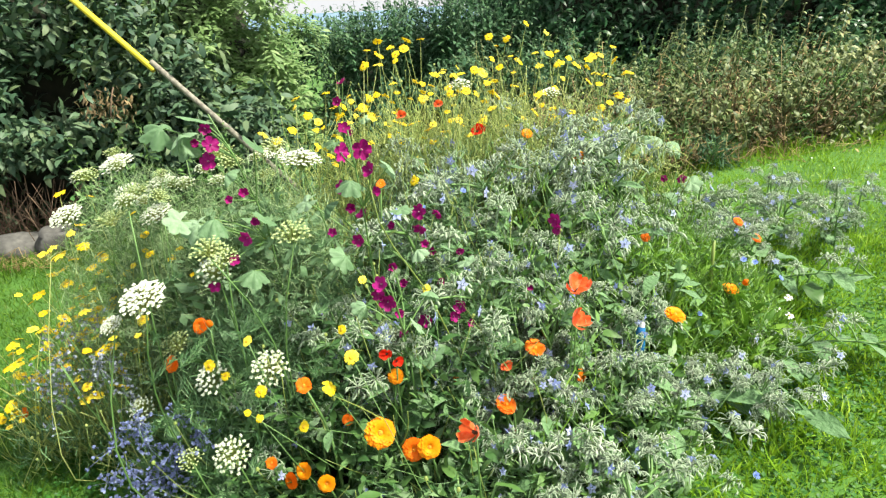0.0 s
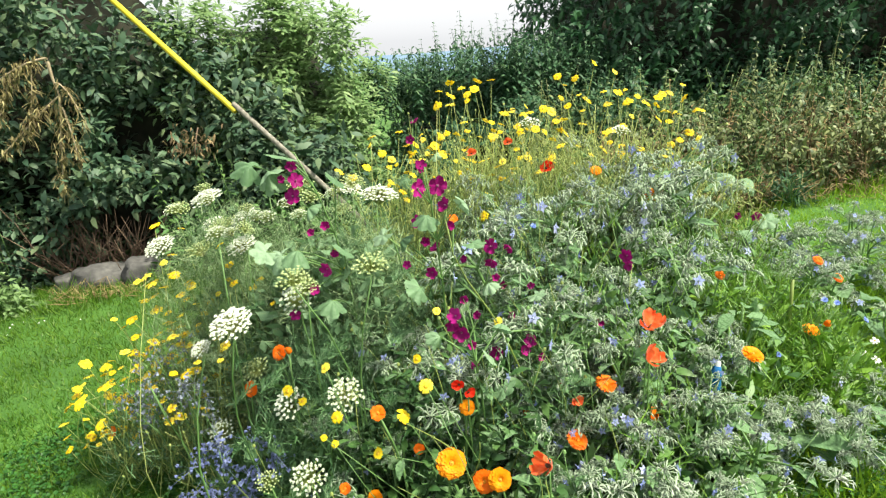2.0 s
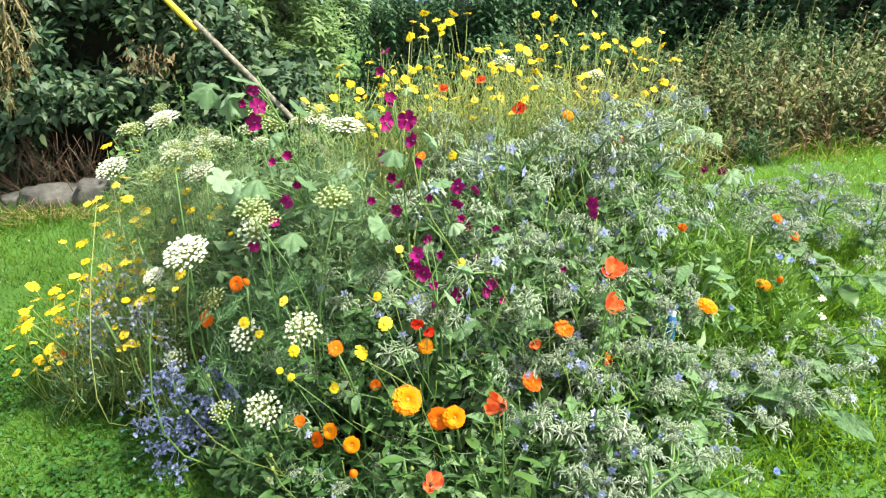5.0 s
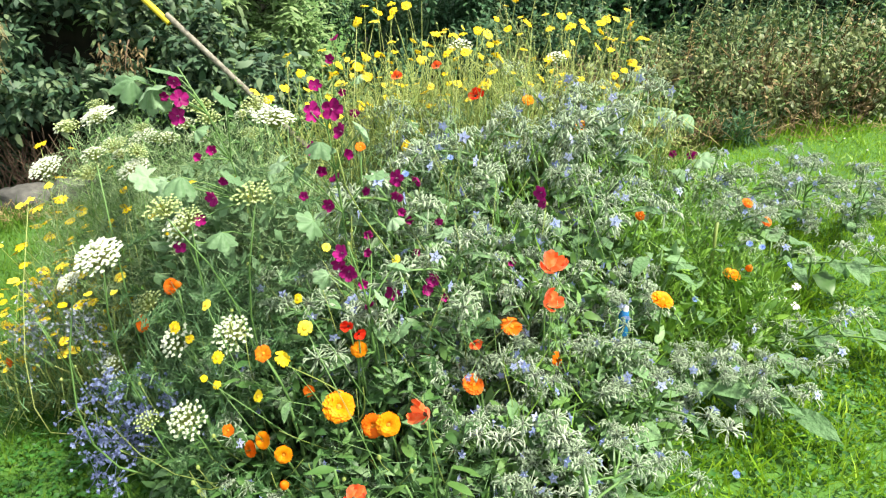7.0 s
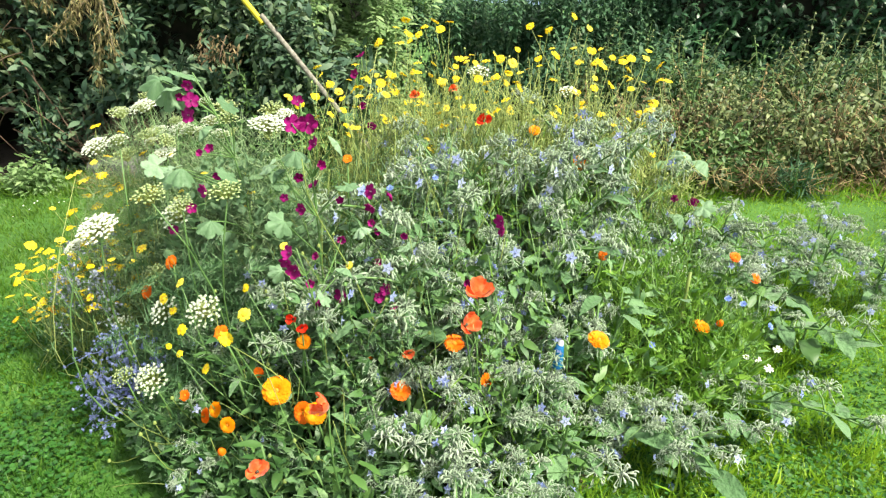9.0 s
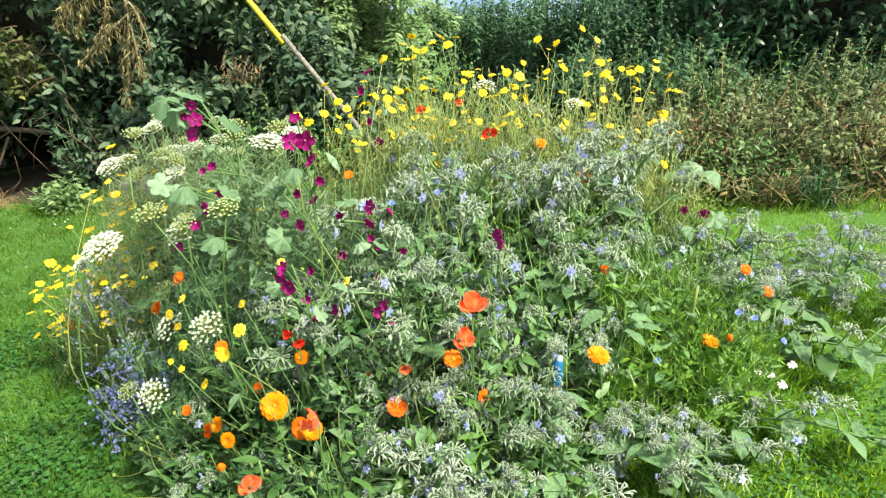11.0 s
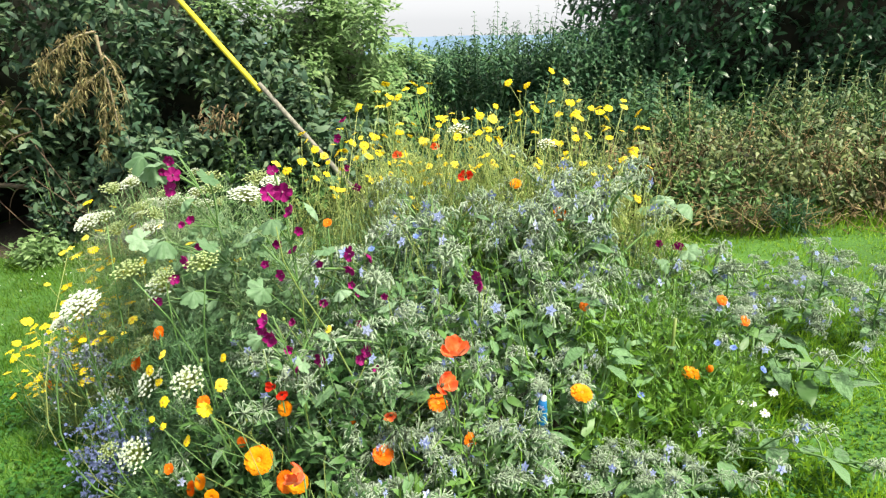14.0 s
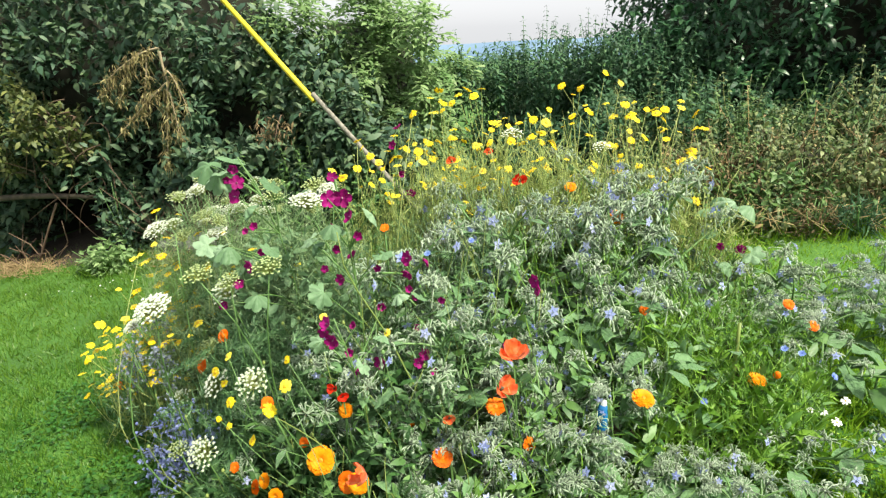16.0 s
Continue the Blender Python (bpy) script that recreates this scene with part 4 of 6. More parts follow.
# ---- yellow daisies ----
def stalk(parent, a, b, r0, r1, sag=0.08, jitter=0.05, name="stem", mat="pale_stem", k=7):
    v, f = tube(bent(a, b, sag, k, jitter), np.linspace(r0, r1, k), 5)
    return put(name, mesh_of(name, v, f, M[mat]), parent)


def corn_marigold(foot, heads, seed, group, lean=(0, -0.2, 1.0), size=1.0, mat="pale_stem", sway=0.5):
    r = random.Random(seed)
    x, y = foot
    z = gz(x, y)
    t = thing("corn_marigold", "yellow daisy plant with many thin pale stems", "daisy", pose(x, y, z), group)
    for h in heads:
        p = np.array(h) - np.array([x, y, z])
        stalk(t, (r.uniform(-0.04, 0.04), r.uniform(-0.04, 0.04), -0.01), p, 0.0017, 0.0009, -0.15, 0.12, mat=mat)
        way = Vector(lean) + Vector((r.gauss(0, sway), r.gauss(0, sway), 0))
        hd = put("flower_head", r.choice(DAISY), t, facing(p, way, r.uniform(0, 90), size * r.uniform(0.6, 1.25)))
        put("disc", DAISY_EYE, hd)
        s = r.uniform(0.35, 0.7)
        q = p * s + np.array([r.gauss(0, 0.05), r.gauss(0, 0.05), 0.07])
        if r.random() < 0.35:
            stalk(t, p * s * 0.8, q, 0.0018, 0.001, -0.05, 0.05, "side_shoot")
    return t


def daisy_thicket(count, x0, x1, y0, y1, low, high, label, seed):
    """Branching stems of the tall daisies, set with fine cut leaves and closed buds."""
    r = np.random.default_rng(seed)
    bits = []
    for _ in range(count):
        x, y = r.uniform(x0, x1), r.uniform(y0, y1)
        peak = 1 - 0.35 * max(0.0, (x - 0.3) / (x1 - 0.3)) - 0.2 * max(0.0, (-0.1 - x) / 0.4)
        a = np.array([x, y, gz(x, y) + 0.2])
        b = np.array([x + r.normal(0, 0.12), y - 0.03 + r.normal(0, 0.07), gz(x, y) + r.uniform(low, high) * peak])
        pts = bent(a, b, 0.0, 6, 0.06)
        bits.append(tube(pts, np.linspace(0.0022, 0.0009, 6), 3))
        k = 22
        u = r.uniform(0.15, 0.96, k)
        p = a + (b - a) * u[:, None]
        way = r.normal(0, 1, (k, 3)) * np.array([1, 1, 0.5]) + np.array([0, 0, 0.7])
        bits.append(leaves(p, way, 0.045 * r.uniform(0.5, 1.3, k) * (1.25 - u), 0.0024, BLADE, 0.8))
        for _ in range(2):
            i = r.integers(2, 5)
            q = pts[i] + np.array([r.normal(0, 0.05), r.normal(0, 0.04), r.uniform(0.06, 0.16)])
            bits.append(tube(bent(pts[i], q, -0.06, 4, 0.05), [0.0014, 0.0012, 0.001, 0.0008], 3))
            v, f = dome(0.0045, 0.007, 2, 5)
            bits.append((v + q, f))
    v, f = merged(bits)
    tagged(new("daisy_stems", mesh_of("daisy_stems", v, f, M["thread"])), label, "stems", kind="stuff")


daisy_thicket(430, -0.42, 0.85, 0.88, 1.4, 0.5, 0.93, "pale branching stems and buds of the tall daisies", 61)
daisy_thicket(120, -1.2, -0.75, 0.4, 0.75, 0.25, 0.6, "pale branching stems of the leaning daisies", 62)
BACK = "tall yellow daisies at the back of the bed"
BACK_PLANTS = [
    ((-0.25, 0.98), [(-0.39, 0.97, 0.98), (-0.3, 0.92, 1.01), (-0.28, 0.97, 0.98), (-0.2, 0.97, 1.0), (-0.18, 0.86, 1.15)]),
    ((-0.1, 1.05), [(-0.18, 1.01, 1.03), (-0.18, 1.08, 1.18), (-0.14, 0.98, 1.14), (-0.14, 1.11, 1.16), (-0.14, 1.06, 1.21)]),
    ((0.0, 0.98), [(-0.12, 0.96, 1.04), (-0.1, 1.07, 1.0), (-0.1, 1.19, 1.18), (-0.08, 0.88, 1.16), (-0.08, 1.01, 1.17)]),
    ((0.04, 1.12), [(-0.05, 1.24, 1.17), (-0.04, 1.08, 1.21), (0.01, 1.01, 1.02), (0.01, 1.1, 1.21), (0.04, 1.02, 1.06)]),
    ((0.15, 1.1), [(0.04, 1.11, 1.02), (0.08, 1.05, 1.1), (0.09, 1.14, 1.1), (0.11, 1.17, 1.03), (0.15, 1.09, 1.09)]),
    ((0.28, 1.12), [(0.2, 1.1, 1.1), (0.22, 1.21, 1.0), (0.24, 1.05, 1.06), (0.24, 1.17, 1.08), (0.26, 1.07, 1.14)]),
    ((0.36, 1.25), [(0.28, 1.08, 1.01), (0.28, 1.31, 1.2), (0.32, 1.38, 1.16), (0.34, 1.08, 1.09), (0.35, 1.32, 1.19)]),
]
RIGHT_PLANTS = [
    ((0.46, 1.28), [(0.39, 1.26, 1.11), (0.44, 1.39, 1.24), (0.45, 1.25, 1.14), (0.47, 1.18, 1.0), (0.5, 1.29, 1.21)]),
    ((0.58, 1.3), [(0.52, 1.31, 1.13), (0.54, 1.23, 1.1), (0.6, 1.32, 1.11), (0.66, 1.26, 1.08), (0.66, 1.39, 0.81)]),
    ((0.7, 1.3), [(0.7, 1.34, 0.81), (0.72, 1.3, 1.12), (0.73, 1.27, 0.92), (0.77, 1.28, 1.1), (0.77, 1.38, 0.86)]),
    ((0.78, 1.32), [(0.78, 1.32, 0.93), (0.84, 1.32, 0.89), (0.8, 1.25, 0.78)]),
    ((-0.42, 0.95), [(-0.45, 0.98, 0.93), (-0.5, 0.95, 0.9), (-0.36, 0.9, 0.94), (-0.55, 0.97, 0.92)]),
]
for i, (foot, heads) in enumerate(BACK_PLANTS + RIGHT_PLANTS):
    corn_marigold(foot, heads, 100 + i, BACK, size=0.74)

def loose_daisies(count, seed, x0, x1, y0, y1, lift0, lift1, group, lean, size):
    """More plants of the same kind between the marked ones."""
    r = random.Random(seed)
    for i in range(count):
        x, y = r.uniform(x0, x1), r.uniform(y0, y1)
        g = gz(x, y)
        heads = [(x + r.gauss(0, 0.07), y + r.gauss(0, 0.06), g + r.uniform(lift0, lift1)) for _ in range(5)]
        corn_marigold((x, y), heads, seed + i, group, lean, size, sway=0.3 if x < -0.6 else 0.5)


loose_daisies(12, 560, -1.22, -0.92, 0.42, 0.66, 0.25, 0.55, "yellow daisies that lean out over the lawn", (-0.15, -0.05, 1.0), 0.7)
loose_daisies(4, 590, -1.0, -0.6, 0.45, 0.75, 0.56, 0.76, "yellow daisies that lean out over the lawn", (-0.2, -0.3, 1.0), 0.62)
loose_daisies(7, 620, -1.42, -1.12, 0.46, 0.62, 0.12, 0.4, "yellow daisies that lean out over the lawn", (-0.15, -0.05, 1.0), 0.7)
loose_daisies(8, 700, -1.36, -0.95, 0.5, 0.64, 0.16, 0.46, "yellow daisies that lean out over the lawn", (-0.15, -0.05, 1.0), 0.75)
loose_daisies(9, 660, -0.4, 0.2, 0.9, 1.15, 0.68, 0.95, BACK, (0, -0.3, 1.0), 0.7)
loose_daisies(20, 500, -0.35, 0.75, 0.9, 1.35, 0.62, 0.92, BACK, (0, -0.2, 1.0), 0.68)
SIDE = "yellow daisies that lean out over the lawn"
SIDE_PLANTS = [
    ((-0.85, 0.62), [(-1.08, 0.61, 0.84), (-1.01, 0.64, 0.82), (-1.03, 0.58, 0.75), (-1.06, 0.49, 0.69), (-1.09, 0.61, 0.63), (-1.21, 0.5, 0.57)]),
    ((-0.9, 0.58), [(-1.17, 0.62, 0.58), (-1.14, 0.63, 0.59), (-0.95, 0.51, 0.67), (-1.19, 0.56, 0.54), (-1.24, 0.59, 0.5), (-1.13, 0.61, 0.55)]),
    ((-0.85, 0.5), [(-0.98, 0.47, 0.59), (-1.15, 0.49, 0.51), (-0.97, 0.56, 0.59), (-1.18, 0.47, 0.47), (-1.09, 0.61, 0.5), (-1.33, 0.62, 0.36)]),
    ((-0.9, 0.52), [(-0.98, 0.48, 0.52), (-1.11, 0.64, 0.46), (-0.96, 0.53, 0.53), (-1.27, 0.52, 0.37), (-1.12, 0.6, 0.44), (-1.14, 0.51, 0.43)]),
    ((-0.95, 0.55), [(-1.27, 0.57, 0.36), (-1.45, 0.62, 0.27), (-1.43, 0.55, 0.27), (-1.33, 0.59, 0.3), (-1.45, 0.52, 0.24), (-1.24, 0.6, 0.33)]),
    ((-0.98, 0.52), [(-1.13, 0.47, 0.38), (-1.51, 0.64, 0.18), (-1.44, 0.47, 0.21), (-1.38, 0.64, 0.21), (-1.52, 0.57, 0.09), (-1.41, 0.5, 0.1), (-1.34, 0.47, 0.13)]),
]
for i, (foot, heads) in enumerate(SIDE_PLANTS):
    corn_marigold(foot, heads, 200 + i, SIDE, (-0.15, -0.05, 1.0), 0.75, sway=0.3)
FRONT_PLANTS = [
    ((-0.02, -0.06), [(-0.167, 0.049, 0.772), (-0.207, -0.071, 0.715), (-0.186, -0.125, 0.681), (-0.238, -0.12, 0.608), (-0.3, -0.115, 0.511)]),
    ((-0.15, 0.05), [(-0.43, 0.018, 0.649), (-0.4, -0.043, 0.556), (-0.432, -0.056, 0.511), (-0.41, -0.05, 0.49), (-0.52, 0.1, 0.51), (-0.563, 0.126, 0.524)]),
    ((0.05, 0.2), [(-0.025, 0.101, 0.717), (-0.037, 0.759, 0.793), (0.0, 0.65, 0.83)]),
]
for i, (foot, heads) in enumerate(FRONT_PLANTS):
    corn_marigold(foot, heads, 300 + i, "yellow daisies at the front of the bed", (-0.2, -0.7, 0.9), 0.62, "stem")


# ---- pot marigolds ----
def pot_marigold(p, kind, size, way, foot=None):
    x, y = foot or (p[0] + 0.03, p[1] + 0.06)
    z = gz(x, y)
    shade = ("deep golden", "bright orange", "orange", "budded orange")[kind]
    t = thing("pot_marigold", shade + " pot marigold on a leafy green stem", "marigold", pose(x, y, z), "pot marigolds in the bed")
    q = np.array(p) - np.array([x, y, z])
    stalk(t, (0, 0, -0.01), q, 0.004, 0.0025, -0.05, 0.04, mat="stem")
    for i in range(5):
        a = i * 2.4
        s = 0.15 + 0.15 * i
        put("leaf", PLEAF[i % 2], t, aim(q * s, (math.cos(a), math.sin(a), 0.6), 10 * i))
    if kind == 3:
        put("bud", POT_BUD, t, facing(q, way, 0, size))
        return
    hd = put("flower_head", (POT[0], POT[1], POT_THIN)[kind], t, facing(q, way, 40 * i, size))
    put("disc", POT_EYE, hd)


for args in [
    ((-0.143, -0.083, 0.457), 0, 1.02, (0.15, -0.8, 0.7)), ((-0.036, -0.112, 0.434), 0, 0.78, (0.1, -0.9, 0.5)), ((-0.07, -0.1, 0.42), 1, 0.8, (-0.2, -0.8, 0.4)),
    ((0.243, 0.124, 0.527), 2, 0.85, (0.1, -0.4, 1)), ((0.146, -0.034, 0.478), 1, 0.75, (0.3, -0.4, 0.8)), ((0.339, 0.036, 0.494), 2, 0.6, (0.7, -0.5, 0.5)),
    ((-0.104, -0.005, 0.551), 0, 0.55, (0, -0.8, 0.6)), ((-0.327, -0.056, 0.341), 0, 0.6, (-0.4, -0.8, 0.5)), ((-0.36, -0.05, 0.31), 1, 0.6, (-0.5, -0.6, 0.3)),
]:
    pot_marigold(*args)
for args in [
    ((-0.27, -0.1, 0.34), 0, 0.6, (0.0, -0.9, 0.4)), ((-0.22, -0.02, 0.45), 1, 0.4, (0, -0.8, 0.4)), ((0.04, 0.06, 0.49), 3, 0.9, (0, -0.5, 0.9)), ((-0.26, -0.15, 0.3), 3, 0.9, (-0.2, -0.4, 0.9)),
    ((0.589, 0.114, 0.606), 0, 0.78, (0.2, -0.3, 1.0)), ((0.891, 0.411, 0.518), 0, 0.75, (0.1, -0.25, 1.0)), ((0.99, 0.6, 0.66), 1, 0.5, (0.2, -0.6, 0.8)), ((1.06, 0.6, 0.6), 1, 0.5, (0.2, -0.6, 0.8)), ((0.94, 0.42, 0.53), 3, 0.9, (0, -0.5, 0.9)),
]:
    pot_marigold(*args)
for args in [
    ((-0.616, 0.256, 0.567), 1, 0.65, (-0.3, -0.7, 0.5)), ((-0.709, 0.255, 0.457), 1, 0.7, (-0.4, -0.7, 0.4)), ((-0.57, 0.2, 0.6), 3, 0.9, (-0.2, -0.5, 0.9)), ((0.51, 0.75, 0.85), 0, 0.75, (0.1, -0.7, 0.7)), ((0.509, 1.082, 0.748), 0, 0.7, (0.1, -0.7, 0.7)),
    ((0.356, 0.884, 0.908), 0, 0.6, (0.1, -0.6, 0.8)), ((-0.13, 0.4, 0.89), 2, 0.45, (0, -0.6, 0.8)), ((0.59, 0.35, 0.72), 2, 0.45, (0, -0.6, 0.6)), ((-0.31, -0.02, 0.55), 2, 0.6, (0, -0.6, 0.6)), ((-0.39, -0.08, 0.39), 2, 0.45, (0, -0.7, 0.5)), ((-1.3, 0.5, 0.16), 2, 0.6, (-0.4, -0.7, 0.3)),
]:
    pot_marigold(*args)


# ---- thin stalks with buds, all through the bed ----
def loose_stalks(k, x0, x1, y0, y1, label, mat, rise=1.1):
    bits = []
    for i in range(k):
        x, y = rng.uniform(x0, x1), rng.uniform(y0, y1)
        h = float(bed_height(np.array(x), np.array(y)))
        if h < 0.15:
            continue
        a = np.array([x, y, gz(x, y) + h * 0.3])
        b = a + np.array([rng.normal(0, 0.09), rng.normal(-0.02, 0.08), h * rise * rng.uniform(0.4, 0.75)])
        pts = bent(a, b, -0.03, 5, 0.1)
        bits.append(tube(pts, np.linspace(0.0017, 0.001, 5), 3))
        if i % 3 == 0:
            v, f = dome(0.005, 0.008, 2, 6)
            bits.append((v + pts[-1], f))
    v, f = merged(bits)
    tagged(new("stalks", mesh_of("stalks", v, f, M[mat])), label, "stalks", kind="stuff")


loose_stalks(420, -0.95, 0.2, -0.25, 1.2, "thin pale stalks and buds among the umbels", "pale_stem")
loose_stalks(330, -0.5, 0.9, 0.75, 1.5, "thin upright stalks of the tall daisies", "pale_stem", 1.35)
loose_stalks(260, 0.0, 1.1, -0.2, 1.0, "thin green stalks among the borage", "stem")


# ---- poppies ----
def petal_bowl(r, spread, seed):
    """One crinkled poppy petal, cupped, from the centre outward."""
    rr = random.Random(seed)
    v, f = [], []
    wave = rr.uniform(0, 6)
    rows, cols = 6, 11
    for i in range(rows):
        s = i / (rows - 1)
        for j in range(cols):
            u = (j / (cols - 1) - 0.5) * 2
            a = u * spread * (0.35 + 0.65 * math.sin(math.pi * min(1, 0.15 + 0.6 * s)))
            rad = r * s * (1.12 - 0.16 * u * u * s - 0.18 * s * s)
            z = r * (0.95 * s ** 1.4) + 0.1 * r * s * s * math.sin(8 * u + wave) + rr.gauss(0, 0.012 * r)
            v.append((rad * math.cos(a), rad * math.sin(a), z))
    for i in range(rows - 1):
        for j in range(cols - 1):
            b = i * cols + j
            f.append((b, b + cols, b + cols + 1, b + 1))
    return v, f


def poppy(p, size, way, red=False, foot=None):
    x, y = foot or (p[0] + 0.04, p[1] + 0.08)
    z = gz(x, y)
    t = thing("poppy", ("scarlet" if red else "orange-red") + " field poppy on a thin hairy stem", "poppy", pose(x, y, z), "poppies in the bed")
    q = np.array(p) - np.array([x, y, z])
    stalk(t, (0, 0, -0.01), q, 0.0028, 0.0018, 0.02, 0.05, mat="stem")
    for i in range(4):
        v, f = petal_bowl((0.031 if i % 2 else 0.028) * size, 1.05, i + int(100 * size))
        put("petal", mesh_of("petal", v, f, M["red_petal" if red else "poppy_petal"]), t, facing(q, way, 90 * i + 17) @ pose(0, 0, 0.001 * (i % 2), 0, 12 - 22 * (i % 2), 0))
    v, f = dome(0.006 * size, 0.012 * size)
    put("seed_capsule", mesh_of("seed_capsule", v, f, M["poppy_eye"]), t, facing(q, way))


poppy((0.053, -0.255, 0.58), 0.95, (-0.85, -0.35, 0.5))
poppy((0.306, 0.004, 0.735), 1.1, (0.1, -0.25, 1.0))
poppy((0.286, -0.049, 0.69), 0.95, (0.6, -0.35, 0.6))
poppy((-0.086, -0.305, 0.425), 0.8, (0.3, -0.4, 0.9))
poppy((0.185, 0.886, 0.92), 0.85, (0.1, -0.8, 0.5), True)
poppy((0.15, 0.02, 0.55), 0.5, (0.2, -0.8, 0.3))
poppy((-0.12, -0.02, 0.62), 0.5, (-0.2, -0.6, 0.3), True)
poppy((-0.1, -0.02, 0.6), 0.45, (0.3, -0.6, 0.3), True)
poppy((0.06, 0.98, 1.0), 0.55, (0, -0.8, 0.4))
poppy((-0.07, 0.95, 0.97), 0.6, (0, -0.8, 0.5))


# ---- mallows ----
def mallow(foot, top, blooms, leaf_at, seed, label):
    r = random.Random(seed)
    x, y = foot
    z = gz(x, y)
    o = np.array([x, y, z])
    t = thing("mallow", label, "mallow", pose(x, y, z), "purple mallows")
    main = bent((0, 0, -0.01), np.array(top) - o, 0, 9, 0.04)
    v, f = tube(main, np.linspace(0.0035, 0.0018, 9), 6)
    put("stem", mesh_of("stem", v, f, M["stem"]), t)
    for p, size in blooms:
        q = np.array(p) - o
        j = int(np.argmin(np.linalg.norm(main - q - np.array([0, 0, 0.03]), axis=1)))
        stalk(t, main[max(0, j - 1)], q, 0.002, 0.0014, 0.03, 0.03, "flower_stalk", "stem", 5)
        way = Vector((r.gauss(0, 0.5), -0.8 + r.gauss(0, 0.3), r.gauss(0.25, 0.35)))
        b = put("bloom", MALLOW[0 if size > 0.95 else 1 if size > 0.7 else 2], t, facing(q, way, r.uniform(0, 72), size * 0.66))
        put("stamen", MALLOW_EYE, b)
    for p, size in leaf_at:
        q = np.array(p) - o
        j = int(np.argmin(np.linalg.norm(main - q, axis=1)))
        stalk(t, main[max(0, j - 1)], q, 0.0022, 0.0016, 0.05, 0.03, "leaf_stalk", "stem", 5)
        a = q - main[j]
        put("leaf", r.choice(FAN), t, aim(q, (a[0] + r.gauss(0, 0.05), a[1] - 0.06, -0.02 + r.gauss(0, 0.04)), r.uniform(-55, 55)) @ Matrix.Scale(size * 0.6, 4))
    return t


mallow((-0.47, 0.3), (-0.53, 0.33, 1.1), [((-0.54, 0.32, 1.07), 0.75), ((-0.53, 0.31, 1.03), 1.0), ((-0.58, 0.33, 1.03), 0.65), ((-0.54, 0.31, 0.99), 1.05), ((-0.45, 0.25, 0.92), 0.7), ((-0.49, 0.27, 0.9), 0.6), ((-0.43, 0.24, 0.86), 0.65), ((-0.44, 0.19, 0.832), 0.95), ((-0.48, 0.18, 0.78), 0.75), ((-0.53, 0.17, 0.72), 0.75)],
       [((-0.66, 0.38, 1.06), 1.45), ((-0.57, 0.38, 1.08), 1.45), ((-0.6, 0.34, 1.05), 1.3), ((-0.43, 0.32, 1.03), 1.0), ((-0.5, 0.3, 0.96), 0.9), ((-0.44, 0.2, 0.74), 1.1), ((-0.57, 0.25, 0.85), 1.2), ((-0.52, 0.22, 0.87), 1.1), ((-0.61, 0.25, 0.86), 1.1), ((-0.41, 0.25, 0.86), 1.0)], 31, "tall mallow with deep magenta blooms and pale round leaves")
mallow((-0.14, 0.25), (-0.19, 0.23, 1.07), [((-0.16, 0.2, 1.03), 1.15), ((-0.21, 0.22, 1.02), 1.1), ((-0.2, 0.24, 1.07), 0.75), ((-0.14, 0.2, 0.98), 0.95), ((-0.14, 0.22, 0.92), 0.7), ((-0.21, 0.24, 0.93), 0.9), ((-0.2, 0.23, 0.88), 0.7), ((-0.25, 0.25, 0.81), 0.65), ((-0.17, 0.26, 0.85), 0.85), ((-0.11, 0.27, 0.82), 0.6), ((-0.18, 0.2, 0.81), 0.8)],
       [((-0.19, 0.19, 0.96), 1.0), ((-0.1, 0.24, 0.98), 0.9), ((-0.08, 0.24, 0.87), 0.9), ((-0.21, 0.15, 0.79), 1.1), ((-0.31, 0.3, 0.88), 1.0), ((-0.25, 0.2, 0.9), 0.8)], 32, "tall mallow with magenta blooms up its stem")
mallow((0.0, 0.28), (-0.02, 0.31, 0.86), [((-0.03, 0.3, 0.84), 1.0), ((0.02, 0.32, 0.83), 0.8), ((-0.03, 0.3, 0.8), 0.9), ((-0.02, 0.28, 0.76), 0.6), ((0.0, 0.28, 0.74), 0.6), ((0.07, 0.28, 0.74), 0.6), ((0.01, 0.22, 0.68), 0.6), ((0.06, 0.15, 0.64), 0.85), ((0.04, 0.14, 0.62), 0.75), ((0.08, 0.14, 0.6), 0.6)],
       [((-0.04, 0.24, 0.76), 0.8), ((0.08, 0.25, 0.72), 0.8), ((-0.02, 0.03, 0.58), 1.0), ((0.03, 0.2, 0.78), 0.7)], 33, "mallow with small magenta blooms among borage")
mallow((-0.07, 0.05), (-0.11, -0.01, 0.8), [((-0.07, 0.02, 0.77), 0.55), ((-0.12, -0.02, 0.79), 0.9), ((-0.11, -0.02, 0.75), 0.95), ((-0.13, -0.02, 0.77), 0.75), ((-0.09, 0.02, 0.7), 0.6), ((-0.09, 0.05, 0.64), 0.7), ((-0.03, 0.067, 0.655), 0.9), ((-0.11, 0.29, 0.7), 0.7)],
       [((-0.16, 0.02, 0.72), 0.7), ((-0.05, 0.0, 0.68), 0.7), ((-0.02, 0.06, 0.73), 0.7)], 34, "short mallow with magenta blooms at the front")
mallow((0.3, 0.3), (0.32, 0.29, 0.82), [((0.32, 0.28, 0.81), 0.9), ((0.33, 0.28, 0.785), 0.9), ((0.25, 0.25, 0.64), 0.6)], [((0.36, 0.26, 0.72), 0.7), ((0.28, 0.3, 0.7), 0.7), ((0.36, 0.03, 0.65), 0.55)], 35, "slim mallow with a few magenta blooms")
